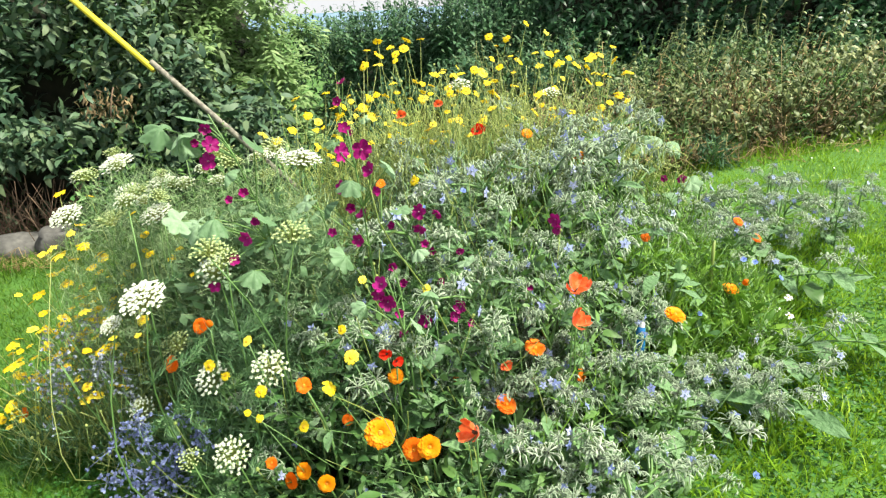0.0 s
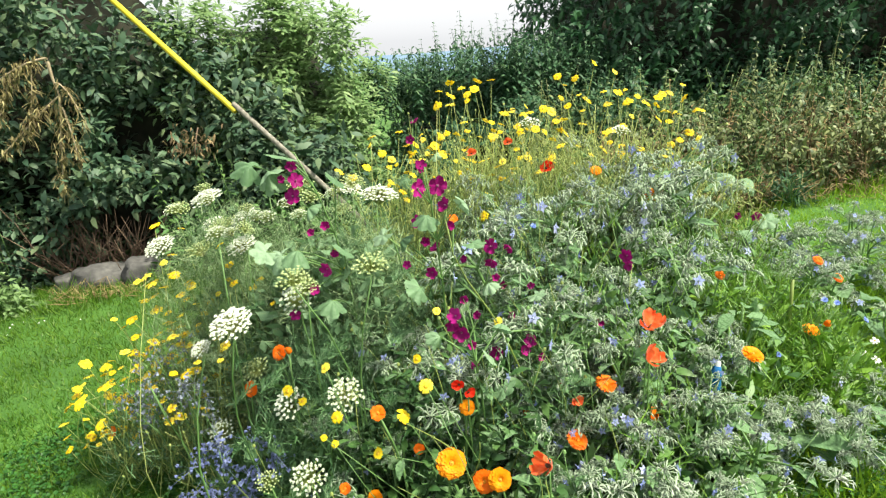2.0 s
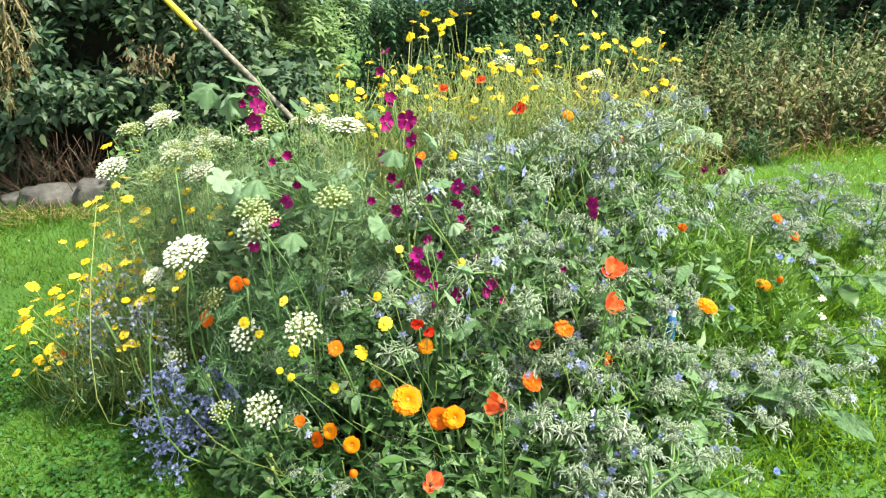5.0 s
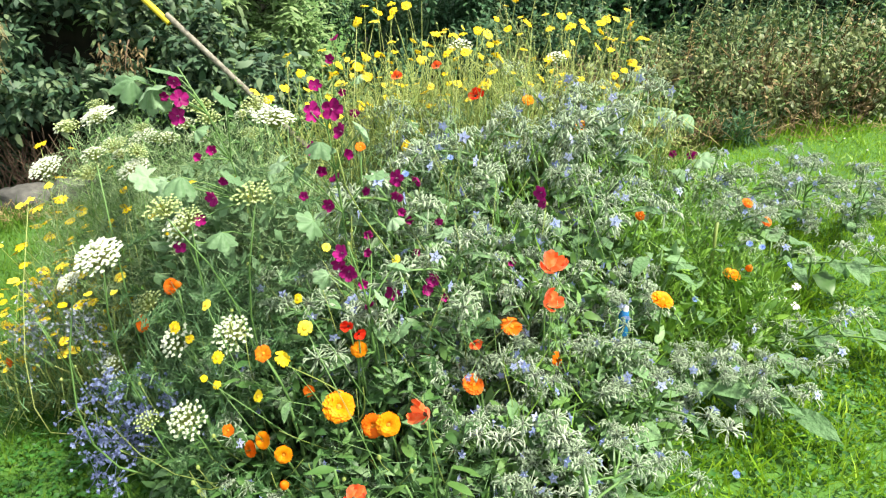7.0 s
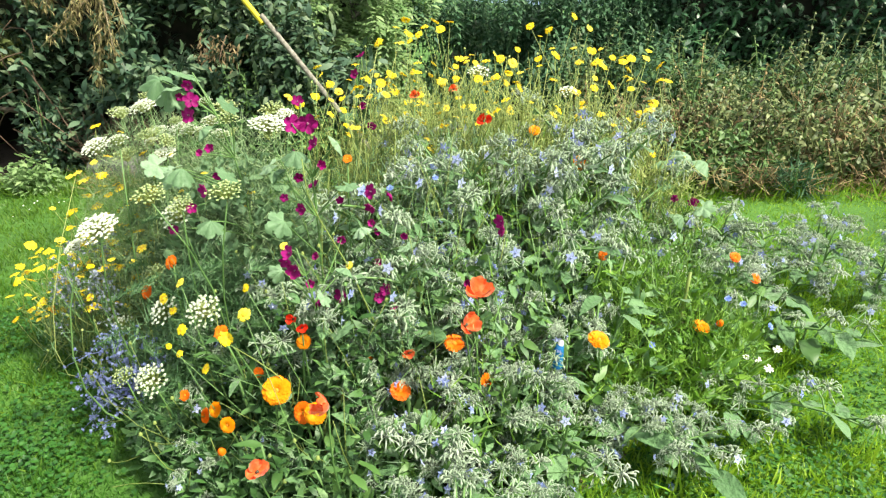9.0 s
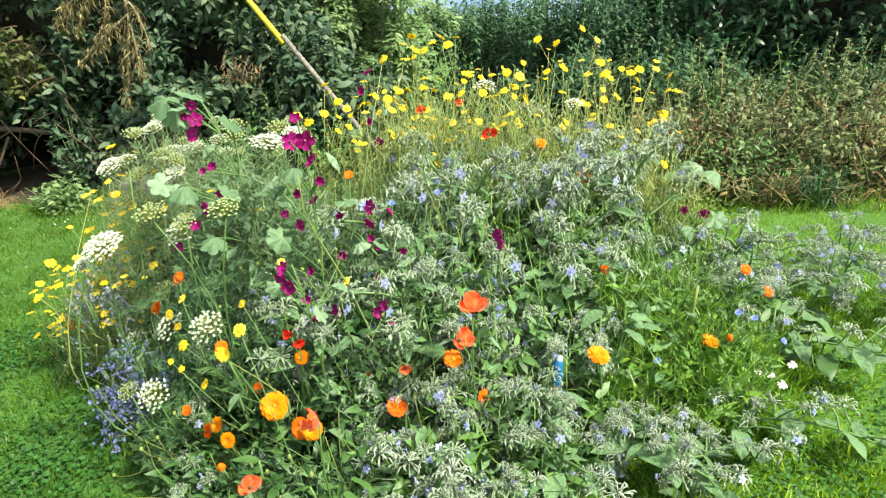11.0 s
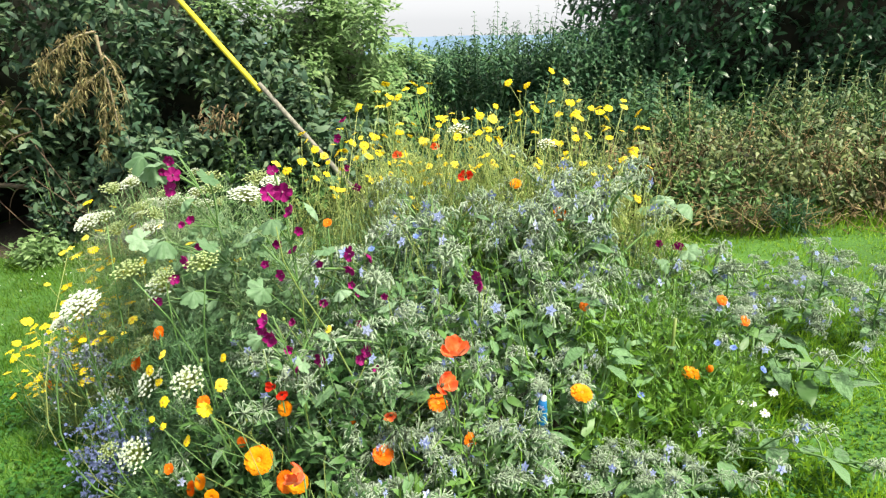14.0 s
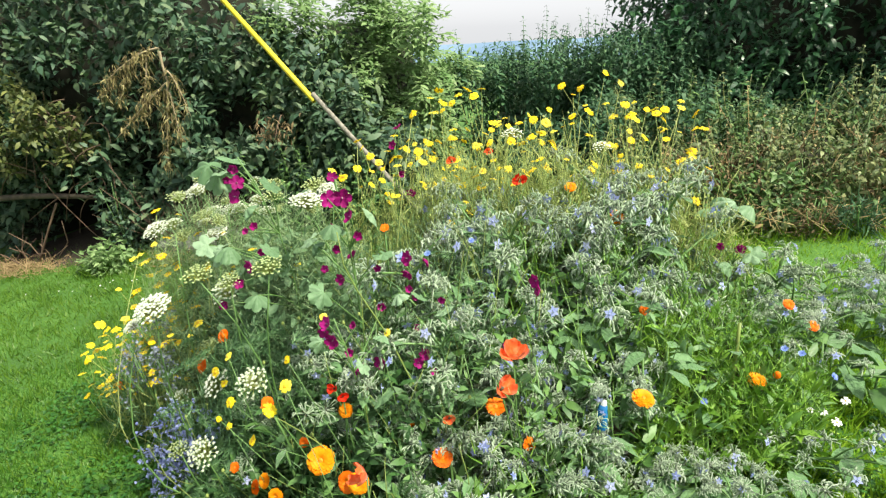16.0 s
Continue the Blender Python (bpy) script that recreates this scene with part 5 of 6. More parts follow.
mallow((-0.24, 0.95), (-0.27, 0.93, 1.1), [((-0.26, 0.93, 1.09), 0.85), ((-0.28, 0.93, 1.03), 0.85), ((-0.21, 0.9, 0.87), 0.9), ((-0.25, 0.92, 0.93), 0.7)], [((-0.3, 0.9, 0.9), 0.8), ((-0.2, 0.95, 0.97), 0.7)], 36, "magenta mallow behind the borage")
mallow((0.88, 0.9), (0.88, 0.85, 0.76), [((0.89, 0.83, 0.745), 0.9), ((0.84, 0.85, 0.74), 0.7)], [((0.92, 0.82, 0.73), 1.1), ((0.86, 0.8, 0.7), 0.9)], 37, "low mallow with one magenta bloom")
mallow((0.88, 1.1), (0.9, 1.06, 0.82), [], [((0.9, 1.05, 0.83), 1.4), ((0.95, 1.04, 0.82), 1.3), ((0.81, 1.0, 0.82), 1.3), ((0.86, 1.08, 0.84), 1.2)], 38, "pale broad-leaved mallow without flowers")


# ---- white umbels ----
def umbel(r, mat, count, bulge=0.35, full=1.05):
    bits, rays = [], []
    hub = np.array([[0.001, 0, 0], [-0.0005, 0.0009, 0], [-0.0005, -0.0009, 0]]) + np.array([0, 0, -0.55 * r])
    for i in range(count):
        s = math.sqrt((i + 0.5) / count)
        a = i * 2.39996
        p = np.array([r * s * math.cos(a), r * s * math.sin(a), bulge * r * (1 - s * s)]) + rng.normal(0, 0.045 * r, 3)
        v, f = tube([np.array([0, 0, -0.55 * r]), p * np.array([0.6, 0.6, 0.3]), p], [0.0009, 0.0008, 0.0006], 3)
        v[:3] = hub
        rays.append((v, f))
        w = r * full / math.sqrt(count)
        k = 9
        out = rng.normal(0, 1, (k, 3)) * np.array([1, 1, 0.15])
        out = unit(out)
        bits.append(leaves(np.tile(p, (k, 1)), out + np.array([0, 0, 0.35]), w * rng.uniform(0.6, 1.0, k), w * 0.6, LEAF7, 0.3))
        bits.append((dome(w * 0.5, w * 0.35, 2, 6)[0] + p, dome(w * 0.5, w * 0.35, 2, 6)[1]))
    v, f = merged(bits)
    head = mesh_of("umbel", v, f, mat)
    v, f = welded(rays)
    return head, mesh_of("ray_whorl", v, f, M["pale_stem"])


UMBELS = {"white": umbel(0.05, M["umbel_white"], 110, 0.38, 1.45), "small": umbel(0.036, M["umbel_white"], 40, 0.5), "green": umbel(0.042, M["umbel_green"], 46, 0.3, 0.8), "open": umbel(0.038, M["umbel_pale"], 52, 0.6, 1.0)}


def fern(mat, length, seed):
    """A finely cut leaf: a midrib with side threads."""
    bits = []
    r = np.random.default_rng(seed)
    k = 26
    s = np.linspace(0.12, 1, k)
    base = np.stack([length * s, np.zeros(k), -0.25 * length * s * s], 1)
    for side in (-1, 1):
        way = np.stack([r.normal(0.7, 0.4, k), r.normal(0.9, 0.3, k) * side, r.normal(0, 0.55, k)], 1)
        bits.append(leaves(base, way, length * 0.4 * (1.1 - s) * r.uniform(0.4, 1.2, k), 0.003, BLADE, 0.6))
        bits.append(leaves(base + unit(way) * (length * 0.2 * (1.1 - s))[:, None], way * np.array([1.4, 0.2, 1]), length * 0.2 * (1.1 - s) + 0.008, 0.003, BLADE, 0.6))
    bits.append(tube(base[::5], 0.0012, 3))
    v, f = merged(bits)
    return mesh_of("leaf", v, f, mat)


FERN = [fern(M["feathery"], 0.12, 1), fern(M["feathery"], 0.09, 2)]


def ammi(p, kind, size, way, seed, foot=None):
    r = random.Random(seed)
    x, y = foot or (p[0] * 0.85 + r.uniform(-0.03, 0.03), p[1] + 0.1)
    z = gz(x, y)
    t = thing("white_umbel", {"white": "broad flat white lace-flower umbel", "small": "small white lace-flower umbel", "green": "green unopened lace-flower umbel", "open": "rounded white lace-flower umbel of spaced florets"}[kind] + " on a ribbed stem", "umbel", pose(x, y, z), "lace-flowers in the bed")
    q = np.array(p) - np.array([x, y, z])
    stalk(t, (0, 0, -0.01), q * 0.97, 0.003, 0.0017, -0.05, 0.07, mat="stem")
    m = facing(q, way, r.uniform(0, 90), size)
    u = put("umbel", UMBELS[kind][0], t, m)
    put("ray_whorl", UMBELS[kind][1], u)
    for i in range(4):
        a = i * 2.4 + r.uniform(-0.3, 0.3)
        put("leaf", FERN[i % 2], t, aim(q * (0.25 + 0.15 * i), (math.cos(a), math.sin(a), r.uniform(0.2, 0.9)), r.uniform(-40, 40)))


for i, args in enumerate([
    ((-0.635, 0.02, 0.765), "white", 0.98, (-0.1, -0.4, 1.0)), ((-0.72, 0.03, 0.70), "white", 0.5, (-0.3, -0.4, 1.0)), ((-0.528, 0.188, 0.752), "open", 1.2, (-0.2, -0.6, 0.9)), ((-0.467, -0.091, 0.429), "open", 1.1, (0.0, -0.75, 0.7)),
    ((-0.81, 0.25, 0.32), "open", 1.0, (-0.3, -0.6, 0.8)), ((-0.4, 0.06, 0.55), "open", 1.2, (0, -0.6, 0.8)), ((-0.317, 0.31, 0.985), "white", 1.0, (0.05, -0.05, 1)), ((-0.92, 0.66, 0.91), "white", 1.0, (-0.2, -0.25, 1)), ((-1.05, 0.56, 0.785), "white", 0.95, (-0.2, -0.4, 1)), ((-0.56, 0.12, 0.49), "small", 1.2, (-0.3, -0.6, 0.8)),
]):
    ammi(*args, 400 + i)
for i, args in enumerate([
    ((-0.48, 0.02, 0.871), "green", 0.95, (0, -0.3, 1)), ((-0.311, 0.06, 0.886), "green", 1.0, (0, -0.3, 1)), ((-0.77, 0.5, 0.8), "white", 0.9, (-0.2, -0.3, 1)), ((-0.9, 0.5, 0.79), "green", 1.1, (-0.2, -0.3, 1)), ((-0.84, 0.55, 0.85), "green", 1.1, (-0.2, -0.3, 1)), ((-0.6, 0.6, 0.95), "green", 1.0, (0, -0.3, 1)), ((-0.44, 0.6, 0.96), "green", 1.0, (0, -0.3, 1)),
    ((-0.49, 0.15, 0.8), "green", 0.8, (0, -0.4, 1)), ((0.14, 1.0, 1.06), "small", 1.1, (0, -0.2, 1)), ((-0.58, -0.05, 0.39), "green", 0.7, (-0.1, -0.5, 0.9)), ((-0.7, 0.28, 0.5), "green", 1.1, (-0.3, -0.5, 0.9)), ((0.45, 0.95, 1.03), "small", 0.9, (0, -0.3, 1)), ((-0.95, 0.75, 0.8), "white", 0.8, (-0.2, -0.3, 1)),
]):
    ammi(*args, 420 + i)


r = random.Random(77)
for i in range(21):
    x, y = -0.8 + r.gauss(0, 0.17), 0.62 + r.gauss(0, 0.13)
    ammi((x, y, gz(x, y) + r.uniform(0.76, 0.93)), r.choice(["green", "green", "white", "open"]), r.uniform(0.6, 0.95), (r.gauss(-0.1, 0.2), -0.3, 1.0), 450 + i, (x + 0.03, y + 0.04))


# ---- blue clusters low at the side ----
def blue_cluster(mat, k, seed):
    """A ball of small cupped florets, each on its own short stalk from one point."""
    bits = []
    r = np.random.default_rng(seed)
    hub = np.array([[0.001, 0, 0], [-0.0005, 0.0009, 0], [-0.0005, -0.0009, 0]])
    for i in range(k):
        p = r.normal(0, 0.019, 3)
        out = unit(p + np.array([0, -0.004, 0.01]))
        v, f = tube([(0, 0, 0), p], [0.0009, 0.0006], 3)
        v[:3] = hub
        bits.append((v, f))
        w = unit(r.normal(0, 1, (6, 3)))
        w = unit(np.cross(np.tile(out, (6, 1)), w) + out * 0.8)
        bits.append(leaves(np.tile(v[3], (6, 1)), w, 0.0095, 0.008, LEAF7, 0.6, np.tile(out, (6, 1))))
    v, f = welded(bits)
    return mesh_of("floret_ball", v, f, mat)


BLUE = [blue_cluster(M["phacelia"], 14, i) for i in range(3)]
GREY = [blue_cluster(M["faded"], 9, 10 + i) for i in range(3)]


def blue_plant(foot, heads, pool, label, seed):
    r = random.Random(seed)
    x, y = foot
    z = gz(x, y)
    t = thing("phacelia", label, "phacelia", pose(x, y, z), "blue flowers at the side of the bed")
    for h in heads:
        for k in range(3):
            q = np.array(h) - np.array([x, y, z]) + np.array([r.gauss(0, 0.025), r.gauss(0, 0.025), r.gauss(0, 0.02)])
            q[2] = max(0.02, q[2])
            stalk(t, (r.uniform(-0.02, 0.02), 0, -0.01), q, 0.0022, 0.0014, -0.05, 0.05, mat="stem", k=5)
            put("floret_ball", r.choice(pool), t, facing(q, (r.gauss(-0.2, 0.4), -0.6, 0.8), r.uniform(0, 360), r.uniform(0.7, 1.05)))
    for i in range(6):
        a = i * 2.4
        put("leaf", FERN[i % 2], t, aim((0, 0, 0.03 + 0.02 * i), (math.cos(a), math.sin(a), 0.6), 0))


BLUE_LABEL = "low bright blue phacelia leaning over the grass"
blue_plant((-0.78, 0.22), [(-0.88, 0.2, 0.25), (-0.79, 0.2, 0.29), (-0.83, 0.15, 0.21), (-0.85, 0.12, 0.15), (-0.79, 0.1, 0.1)], BLUE, BLUE_LABEL, 1)
blue_plant((-0.68, 0.18), [(-0.68, 0.15, 0.32), (-0.75, 0.15, 0.25), (-0.65, 0.12, 0.29), (-0.76, 0.12, 0.19), (-0.72, 0.1, 0.16)], BLUE, BLUE_LABEL, 2)
GREY_LABEL = "faded grey-blue phacelia at the edge of the bed"
blue_plant((-1.0, 0.42), [(-1.19, 0.45, 0.28), (-1.11, 0.4, 0.25), (-1.05, 0.38, 0.35), (-1.15, 0.42, 0.35)], GREY, GREY_LABEL, 3)
blue_plant((-0.85, 0.35), [(-0.93, 0.3, 0.45), (-0.86, 0.25, 0.38), (-0.95, 0.32, 0.33), (-1.0, 0.35, 0.42)], GREY, GREY_LABEL, 4)
blue_plant((-0.95, 0.5), [(-1.1, 0.48, 0.44), (-1.0, 0.42, 0.5), (-1.05, 0.5, 0.38)], GREY, GREY_LABEL, 5)


# ---- white and blue small flowers on the right ----
STARS = mesh_m("flower_head", [petal_ring(8, 0.003, 0.02, 0.009, 0.15, 0.2)], "white_petal")
TINY = mesh_m("flower_head", [petal_ring(9, 0.0015, 0.0065, 0.003, 0.1, 0.1)], "white_petal")
CORN = mesh_m("flower_head", [petal_ring(9, 0.003, 0.017, 0.008, 0.5, 0.0, notch=0.3), petal_ring(6, 0.002, 0.009, 0.005, 1.2, 0)], "cornflower")


def small_flower(name, label, p, me, seed, eye=True):
    r = random.Random(seed)
    x, y = p[0] + r.uniform(-0.02, 0.02), p[1] + 0.03
    z = gz(x, y)
    t = thing(name, label, "flower", pose(x, y, z), label)
    q = np.array([p[0] - x, p[1] - y, p[2] - z])
    stalk(t, (0, 0, -0.005), q, 0.002, 0.0012, 0.02, 0.04, mat="stem", k=5)
    h = put("flower_head", me, t, facing(q, (r.gauss(0, 0.3), -0.5, 0.9), r.uniform(0, 60), r.uniform(0.8, 1.1) * (0.65 if eye else 0.7)))
    if eye:
        put("disc", DAISY_EYE, h, Matrix.Scale(0.5, 4))


for i, p in enumerate([(1.07, 0.44, 0.425), (1.045, 0.45, 0.42), (1.1, 0.42, 0.41), (1.14, 0.5, 0.43)]):
    small_flower("white_flower", "small white star-shaped flower in the grass", p, STARS, i)
for i, p in enumerate([(0.97, 0.5, 0.57), (1.02, 0.52, 0.55), (0.95, 0.46, 0.5), (1.1, 0.5, 0.5), (0.75, 0.3, 0.5), (0.8, 0.0, 0.3), (0.72, -0.12, 0.3), (0.9, 0.05, 0.31), (0.05, -0.42, 0.22), (-0.35, -0.22, 0.14), (0.3, -0.35, 0.3), (0.1, 0.5, 0.83), (-0.02, 0.45, 0.8)]):
    small_flower("cornflower", "small bright blue cornflower on a thin stem", p, CORN, i + 20, False)
for i in range(20):
    r = random.Random(900 + i)
    x, y = (r.uniform(-4.0, -1.6), r.uniform(0.6, 2.4)) if i < 16 else (r.uniform(1.3, 2.4), r.uniform(1.0, 1.9))
    if i < 8:
        x, y = -2.9 + r.gauss(0, 0.3), 2.1 + r.gauss(0, 0.12)
    small_flower("lawn_daisy", "tiny white lawn daisy in the short grass", (x, y, gz(x, y) + 0.045), TINY, i + 50, False)


# ---- broad leaves, thick stalks and a scrap of film on the right of the bed ----
BIG = [long_leaf(M["borage_leaf"], 0.12, 0.062, 0.6, 0.16), long_leaf(M["pot_leaf"], 0.1, 0.06, 0.5, 0.14)]


def rosette(x, y, count, seed, pool, label, tall=0.12):
    r = random.Random(seed)
    t = thing("broad_leaf_weed", label, "weed", pose(x, y, gz(x, y)))
    for i in range(count):
        a = 2.4 * i + r.uniform(-0.3, 0.3)
        p = np.array([math.cos(a) * 0.05, math.sin(a) * 0.05, tall * r.uniform(0.4, 1.1)])
        stalk(t, (0, 0, -0.01), p, 0.004, 0.003, -0.05, 0.02, "leaf_stalk", "stem", 4)
        put("leaf", r.choice(pool), t, aim(p, (math.cos(a), math.sin(a), r.uniform(-0.2, 0.5)), r.uniform(-20, 20)) @ Matrix.Scale(1.0 if pool is BIG else 0.75, 4))


rosette(1.15, 0.7, 7, 1, BIG, "large limp green leaves beside the bed", 0.16)
rosette(1.25, 0.62, 5, 2, BIG, "wilting broad green leaves on the grass", 0.1)
rosette(0.2, 0.42, 9, 3, BLEAF[:1], "basal rosette of broad borage leaves", 0.45)
rosette(0.35, 0.35, 8, 4, BLEAF[:1], "broad borage leaves under the flowers", 0.4)
rosette(0.62, 0.3, 8, 5, BLEAF[:1], "broad green leaves in the middle of the bed", 0.35)
rosette(0.45, 0.05, 7, 6, BLEAF[:1], "smooth green leaves at the front of the bed", 0.28)
rosette(0.75, 0.6, 8, 7, BLEAF[:1], "green leaves under the borage", 0.34)
rosette(0.05, -0.2, 7, 8, PLEAF, "narrow bright green leaves at the front of the bed", 0.22)
rosette(-0.1, -0.15, 7, 9, PLEAF, "narrow leaves under the pot marigolds", 0.2)
rosette(-0.25, 0.0, 6, 10, BLEAF[1:], "dark leaves in the shade of the daisies", 0.3)


def thick_stalk(x, y, top, seed):
    t = thing("bare_stalk", "pale green bare upright flower stalk", "stalk", pose(x, y, gz(x, y)))
    stalk(t, (0, 0, -0.01), np.array(top) - np.array([x, y, gz(x, y)]), 0.008, 0.005, 0, 0.02)
    for i in range(3):
        put("leaf", BLEAF[2], t, aim(np.array([0, 0, 0.1 + 0.1 * i]), (math.cos(2.4 * i), math.sin(2.4 * i), 0.8), 0))


thick_stalk(0.82, 0.4, (0.84, 0.45, 0.66), 1)


def bowed_stalk():
    x, y = 0.1, 0.14
    t = thing("bare_stalk", "thin yellow-brown mallow stem bowed over the leaves", "stalk", pose(x, y, gz(x, y)))
    o = np.array([x, y, gz(x, y)])
    pts = np.array([(0.1, 0.14, gz(x, y) - 0.01), (0.06, 0.12, 0.5), (-0.02, 0.1, 0.705), (-0.06, 0.1, 0.77), (-0.095, 0.1, 0.825), (-0.125, 0.1, 0.89), (-0.14, 0.11, 0.97)]) - o
    v, f = tube(pts, np.linspace(0.0026, 0.0014, 7), 6)
    put("stem", mesh_of("stem", v, f, M["pale_stem"]), t)


bowed_stalk()


def film_scrap():
    x, y = 0.5, 0.1
    t = thing("plastic_bottle", "crushed clear plastic bottle with a blue label among leaves", "bottle", pose(x, y, gz(x, y)))
    t.scale = (0.75, 0.75, 1.05)
    pts = [(0, 0, 0.0), (0.002, 0, 0.12), (0.0, 0.0, 0.26), (0.003, 0, 0.33)]
    v, f = tube(pts, [0.016, 0.018, 0.015, 0.009], 8)
    v[8:16] *= np.array([0.8, 1.15, 1])
    put("body", mesh_of("body", v, f, M["clear_film"]), t)
    v, f = tube([(0.002, 0, 0.26), (0.001, 0, 0.28), (0, 0, 0.3), (0.002, 0, 0.32)], [0.0185, 0.017, 0.0175, 0.012], 8)
    put("label_band", mesh_of("label_band", v, f, M["blue_film"]), t, label="bright blue wrapper")


film_scrap()


# ---- hedge foot: dead branch, hollow, stones, dry stems ----
def dead_branch():
    top = np.array([-2.84, 2.98, 1.33])
    t = thing("dead_branch", "dead broken branch with hanging brown withered leaves", "branch", pose(*top))
    # where each limb starts and ends, its radius, its bow and how many leaves hang from it
    arms = [((0, 0, 0), (0.03, 0, -0.24), 0.017, 0.02, 0), ((0, 0, 0.02), (-0.52, -0.05, -0.24), 0.012, 0.1, 230), ((0.03, 0, -0.22), (-0.1, -0.02, -0.96), 0.012, 0.0, 260), ((0.03, 0, -0.22), (-0.5, -0.06, -0.66), 0.009, 0.1, 200),
            ((0.02, 0, -0.14), (0.2, -0.02, -0.48), 0.008, 0.22, 70), ((-0.25, -0.03, -0.07), (-0.42, -0.06, -0.42), 0.007, 0.02, 170), ((-0.12, 0, -0.03), (-0.24, -0.05, -0.52), 0.007, 0.0, 150), ((0.03, 0, -0.3), (0.07, -0.02, -0.72), 0.008, 0.0, 120), ((-0.4, -0.04, -0.15), (-0.55, -0.06, -0.33), 0.005, 0.0, 110)]
    for a, e, rad, bow, k in arms:
        pts = bent(a, e, bow, 8, 0.04)
        v, f = tube(pts, np.linspace(rad * 0.8, rad * 0.3, 8), 6)
        b = put("limb", mesh_of("limb", v, f, M["dead_wood"]), t)
        if not k:
            continue
        idx = np.clip((rng.uniform(0.2, 1.0, k) * 7).astype(int), 0, 7)
        base = pts[idx] + rng.normal(0, 0.02, (k, 3)) * np.array([1, 1, 1.5])
        way = rng.normal(0, 0.45, (k, 3)) + np.array([0, 0, -1.0])
        v, f = leaves(base, way, 0.055 * rng.uniform(0.4, 1.4, k), 0.01, LEAF7, 0.9)
        twigs = [(v, f)]
        for i in idx[:14]:
            twigs.append(tube(bent(pts[i], pts[i] + np.array([rng.normal(0, 0.06), rng.normal(0, 0.03), rng.uniform(-0.16, -0.03)]), 0.1, 4, 0.1), [0.003, 0.0025, 0.002, 0.001], 3))
        v, f = merged(twigs)
        tagged(put("withered_leafage", mesh_of("withered_leafage", v, f, M["withered"]), b), kind="stuff")


dead_branch()


def withered_sprig(x, y, z):
    """A brown dead sprig caught in the face of the hedge."""
    t = thing("dead_sprig", "small brown withered sprig caught in the hedge", "sprig", pose(x, y, z))
    v, f = tube(bent((0, 0.15, 0.08), (0.02, -0.02, -0.08), 0.1, 5, 0.05), np.linspace(0.006, 0.003, 5), 5)
    put("twig", mesh_of("twig", v, f, M["twig"]), t)
    p = rng.normal(0, 1, (130, 3)) * np.array([0.09, 0.04, 0.06])
    v, f = leaves(p, rng.normal(0, 0.5, (130, 3)) + np.array([0, -0.2, -0.7]), 0.05 * rng.uniform(0.6, 1.3, 130), 0.014, LEAF7, 0.8)
    tagged(put("withered_leafage", mesh_of("withered_leafage", v, f, M["rust"]), t), kind="stuff")


withered_sprig(-1.97, 2.98, 0.76)


def sticks(name, label, cat, x, y, count, w, h, rad, mat, seed, flat=0.25, dy=0.12, length=None):
    r = np.random.default_rng(seed)
    bits = []
    for i in range(count):
        a = np.array([r.uniform(-w, w), r.uniform(-dy, dy), -0.01])
        b = a + np.array([r.normal(0, flat), r.normal(0, flat * 0.5), h * r.uniform(0.4, 1.1)])
        m = (a + b) / 2 + r.normal(0, 0.045, 3)
        bits.append(tube([a, m, b], [rad, rad * 0.8, rad * 0.5], 4))
    v, f = merged(bits)
    ob = new(name, mesh_of(name, v, f, M[mat]))
    ob.matrix_basis = pose(x, y, gz(x, y))
    return tagged(ob, label, cat, kind="stuff")


sticks("dry_stems", "tangle of bare reddish-brown stems under the hedge", "dry stems", -2.88, 3.15, 140, 0.4, 0.5, 0.0042, "twig", 1, 0.28)
sticks("twigs", "bare twigs across the dark hollow under the hedge", "twigs", -4.65, 2.95, 16, 0.3, 0.4, 0.007, "twig", 2, 0.25)
sticks("straw", "dry straw litter at the mouth of the hollow", "straw", -4.3, 2.75, 500, 0.42, 0.05, 0.0025, "straw", 3, 0.12, 0.16)
sticks("straw", "dry straw and litter below the stones", "straw", -2.5, 2.62, 200, 0.4, 0.06, 0.0025, "dry", 4, 0.1, 0.08)
sticks("straw", "dry grass and litter along the foot of the bank", "straw", 2.1, 2.1, 200, 1.0, 0.1, 0.0022, "dry", 9, 0.1, 0.1)
sticks("dry_stems", "dry brown stems in the bramble bank", "dry stems", 1.3, 2.6, 40, 0.7, 0.42, 0.002, "dry", 5, 0.25, 0.3)
sticks("dry_stems", "dry brown stems high in the bramble bank", "dry stems", 2.6, 2.6, 60, 0.9, 0.5, 0.002, "dry", 6, 0.3, 0.35)


def hollow_floor():
    """Bare dark earth and litter on the floor of the hollow."""
    v, f = [], []
    n, m = 14, 12
    for i in range(n):
        for j in range(m):
            x, y = -5.2 + 1.75 * i / (n - 1), 2.78 + 1.9 * j / (m - 1) + 0.1 * math.sin(5.0 * i / n + 1)
            edge = i in (0, n - 1) or j in (0, m - 1)
            v.append((x, y, gz(x, y) + (-0.03 if edge else 0.02 + 0.03 * noise.noise(Vector((4 * x, 4 * y, 2))))))
    for i in range(n - 1):
        for j in range(m - 1):
            a = i * m + j
            f.append((a, a + m, a + m + 1, a + 1))
    tagged(new("bare_earth", mesh_of("bare_earth", v, f, M["soil"])), "bare dark earth in the hollow under the hedge", "soil", kind="structure")


hollow_floor()


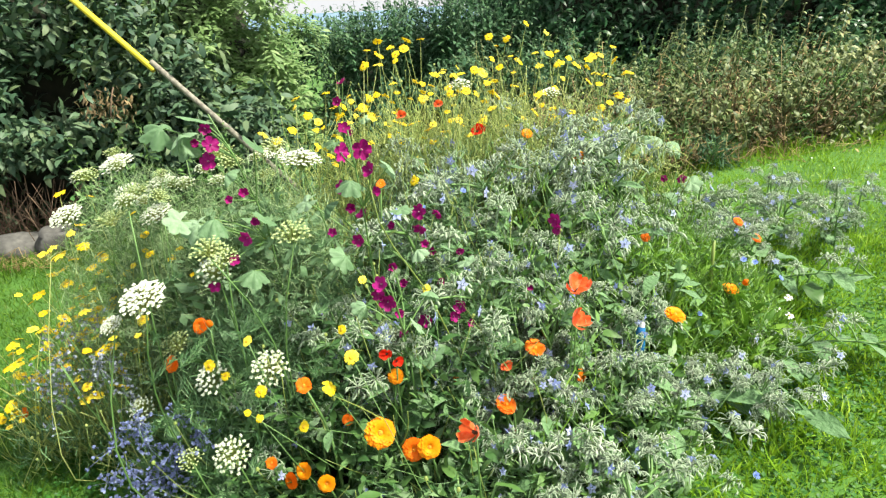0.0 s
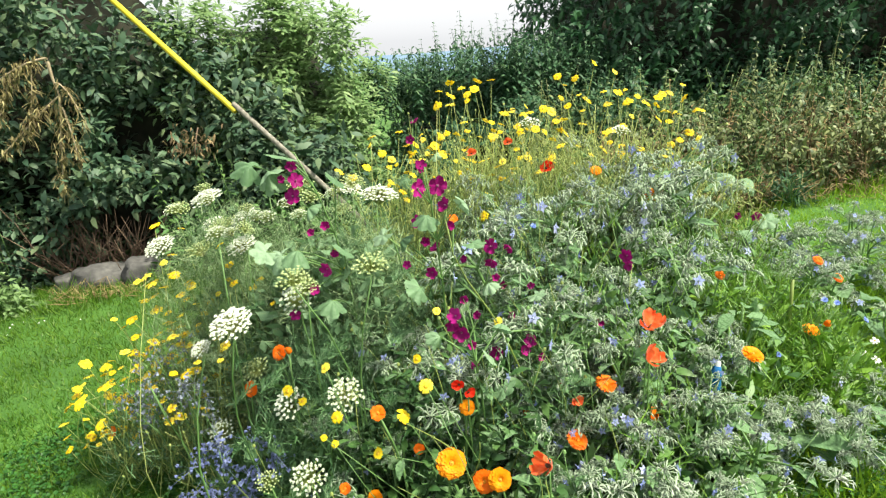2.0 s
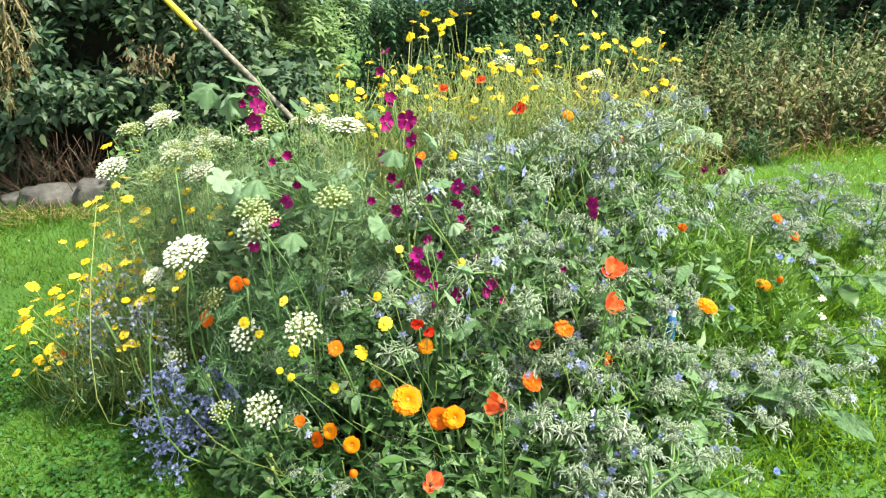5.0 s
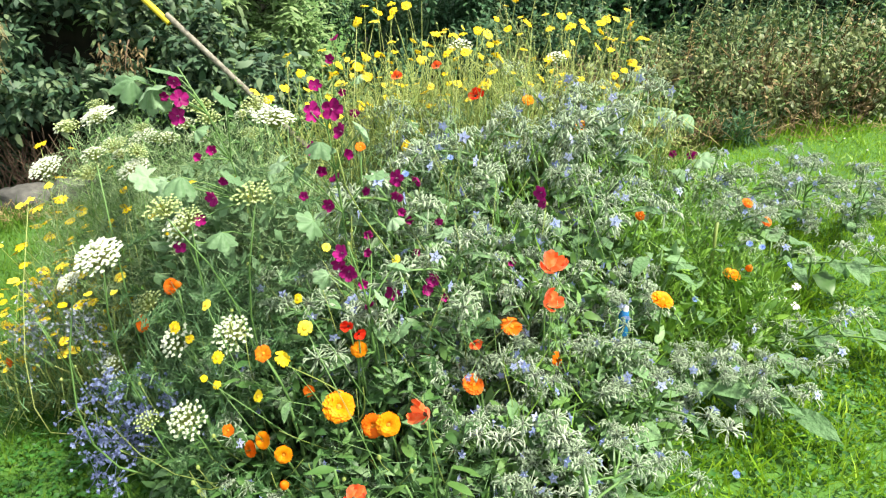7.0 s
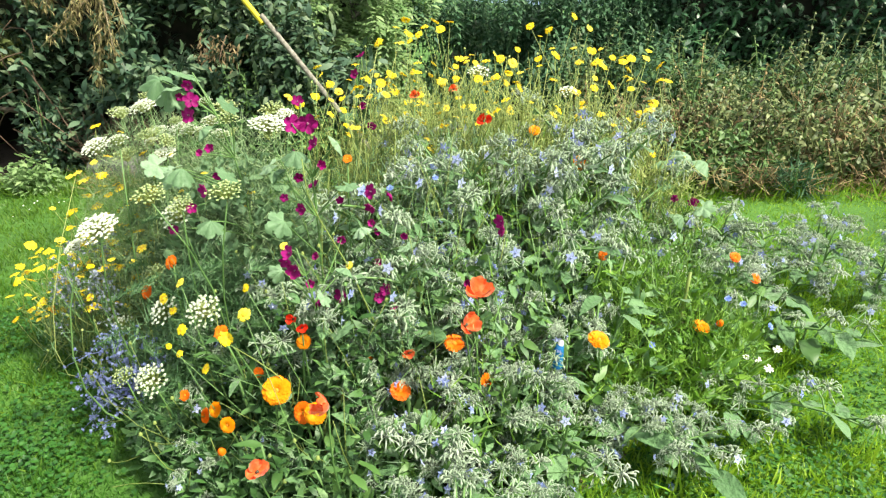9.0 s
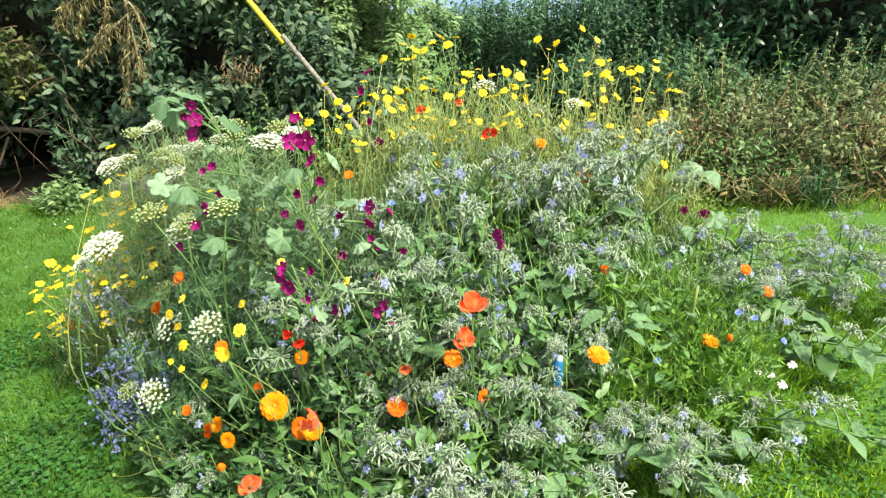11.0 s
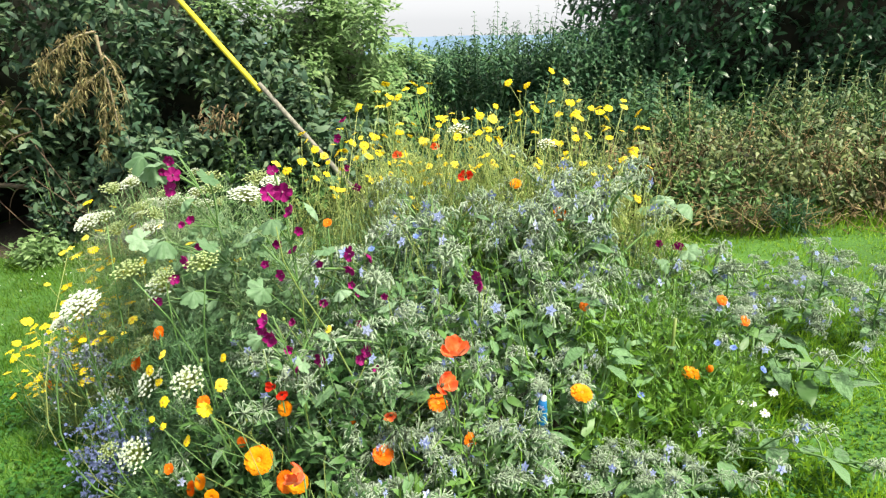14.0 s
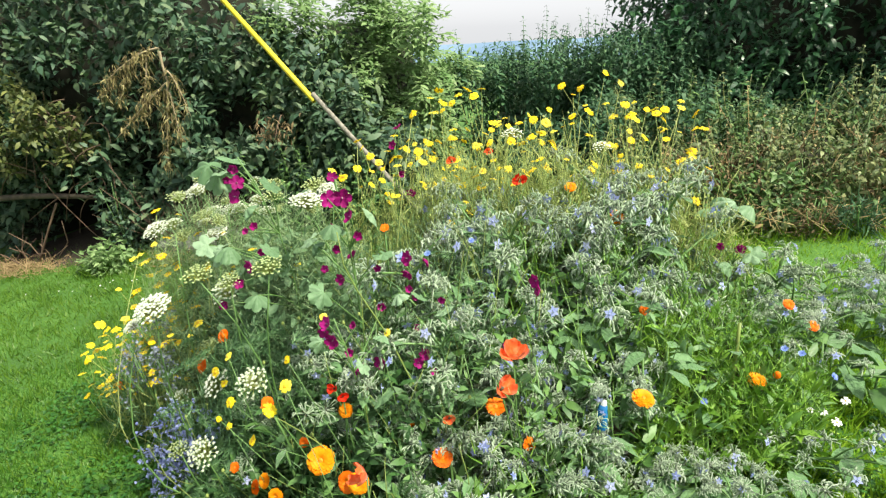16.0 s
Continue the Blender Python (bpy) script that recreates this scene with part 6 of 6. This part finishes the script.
def log():
    t = thing("log", "fallen grey log over the hollow", "log", pose(-4.9, 3.0, 0.1))
    v, f = tube(bent((0, 0, 0), (1.35, 0.05, 0.04), 0.03, 8, 0.01), np.linspace(0.028, 0.018, 8), 8)
    put("trunk", mesh_of("trunk", v, f, M["bark"]), t)
    v, f = tube(bent((0.75, -0.02, 0), (0.45, -0.1, -0.6), 0.02, 5, 0.03), np.linspace(0.012, 0.008, 5), 6)
    put("limb", mesh_of("limb", v, f, M["twig"]), t)


log()


def boulder(x, y, w, d, h, seed):
    bm = bmesh.new()
    bmesh.ops.create_icosphere(bm, subdivisions=3, radius=1)
    for v in bm.verts:
        n = 1 + 0.28 * noise.noise(v.co * 1.6 + Vector((seed, 0, 0))) + 0.12 * noise.noise(v.co * 4 + Vector((0, seed, 0)))
        c = Vector((math.copysign(abs(v.co.x) ** 0.6, v.co.x), math.copysign(abs(v.co.y) ** 0.6, v.co.y), math.copysign(abs(v.co.z) ** 0.6, v.co.z)))
        v.co = Vector((c.x * w, c.y * d, c.z * h)) * n
    me = bpy.data.meshes.new("stone")
    bm.to_mesh(me)
    bm.free()
    me.shade_smooth()
    me.materials.append(M["stone"])
    ob = new("stone", me)
    ob.matrix_basis = pose(x, y, gz(x, y) + h * 0.5, 0, 0, 8 * seed)
    tagged(ob, "worn grey stone block at the foot of the hedge", "stone", "stones under the hedge")


boulder(-2.75, 2.9, 0.22, 0.12, 0.1, 1)
boulder(-2.4, 2.9, 0.17, 0.12, 0.11, 2)
boulder(-3.03, 2.95, 0.12, 0.1, 0.07, 3)


def weed_clump(x, y, w, h, k, mat, length, label, kind=LEAF5, width=0.5, cat="weed", name="weed"):
    t = thing(name, label, cat, pose(x, y, gz(x, y)))
    p = rng.normal(0, 1, (k, 3))
    p = unit(p) * rng.uniform(0.3, 1, (k, 1))
    p = np.stack([p[:, 0] * w, p[:, 1] * w * 0.7, np.abs(p[:, 2]) * h + 0.01], 1)
    way = unit(unit(p) * np.array([1, 1, 0.2]) + rng.normal(0, 0.45, (k, 3)) + np.array([0, 0, -0.15]))
    L = length * rng.uniform(0.6, 1.3, k)
    v, f = leaves(p, way, L, L * width, kind, 0.4)
    tagged(put("leafage", mesh_of("leafage", v, f, M[mat]), t), kind="stuff")
    for i in range(6):
        stalk(t, (0, 0, -0.01), (rng.normal(0, w * 0.5), rng.normal(0, w * 0.4), h * rng.uniform(0.5, 0.95)), 0.004, 0.002, 0, 0.05, mat="stem", k=4)


weed_clump(-3.26, 2.55, 0.22, 0.3, 420, "light_leaf", 0.06, "bushy green nettle at the edge of the lawn")
weed_clump(-3.5, 2.62, 0.16, 0.2, 200, "light_leaf", 0.06, "low green weed beside the straw")
weed_clump(-5.1, 2.5, 0.35, 0.35, 500, "hedge_leaf", 0.06, "leafy weeds by the hollow")
weed_clump(-3.5, 3.05, 0.28, 0.75, 700, "hedge_leaf", 0.07, "upright leafy shoot in front of the hedge")
weed_clump(-2.0, 2.9, 0.35, 0.5, 700, "foliage", 0.06, "green weeds below the stay rod")
weed_clump(-1.2, 3.0, 0.5, 0.5, 900, "foliage", 0.06, "green weeds behind the flower bed")
weed_clump(-0.4, 2.9, 0.5, 0.5, 900, "nettle_leaf", 0.06, "rough weeds behind the flower bed")
weed_clump(0.4, 2.6, 0.4, 0.5, 700, "bramble_leaf", 0.055, "low bramble behind the daisies")
weed_clump(1.25, 2.3, 0.3, 0.38, 500, "weed_green", 0.05, "dark green weeds before the bank")
weed_clump(1.46, 2.12, 0.12, 0.25, 600, "rust", 0.03, "withered rusty-brown fern at the bank", LEAF7, 0.2, "fern", "dead_fern")
weed_clump(1.65, 2.12, 0.16, 0.18, 420, "nettle_leaf", 0.09, "blue-green tufted fern at the bank", BLADE, 0.08, "fern", "green_fern")


def paper_scrap(x, y):
    v, f = [], []
    for i in range(7):
        for j in range(5):
            v.append((0.03 * i - 0.09, 0.022 * j - 0.045, 0.03 + 0.018 * noise.noise(Vector((i * 0.9, j * 0.9, x)))))
    for i in range(6):
        for j in range(4):
            a = i * 5 + j
            f.append((a, a + 5, a + 6, a + 1))
    ob = new("paper_scrap", mesh_of("paper_scrap", v, f, M["white_petal"]))
    ob.matrix_basis = pose(x, y, gz(x, y) - 0.005, 0, 0, 20)
    tagged(ob, "crumpled white paper scrap lying on the lawn", "paper")


paper_scrap(-3.75, 1.75)
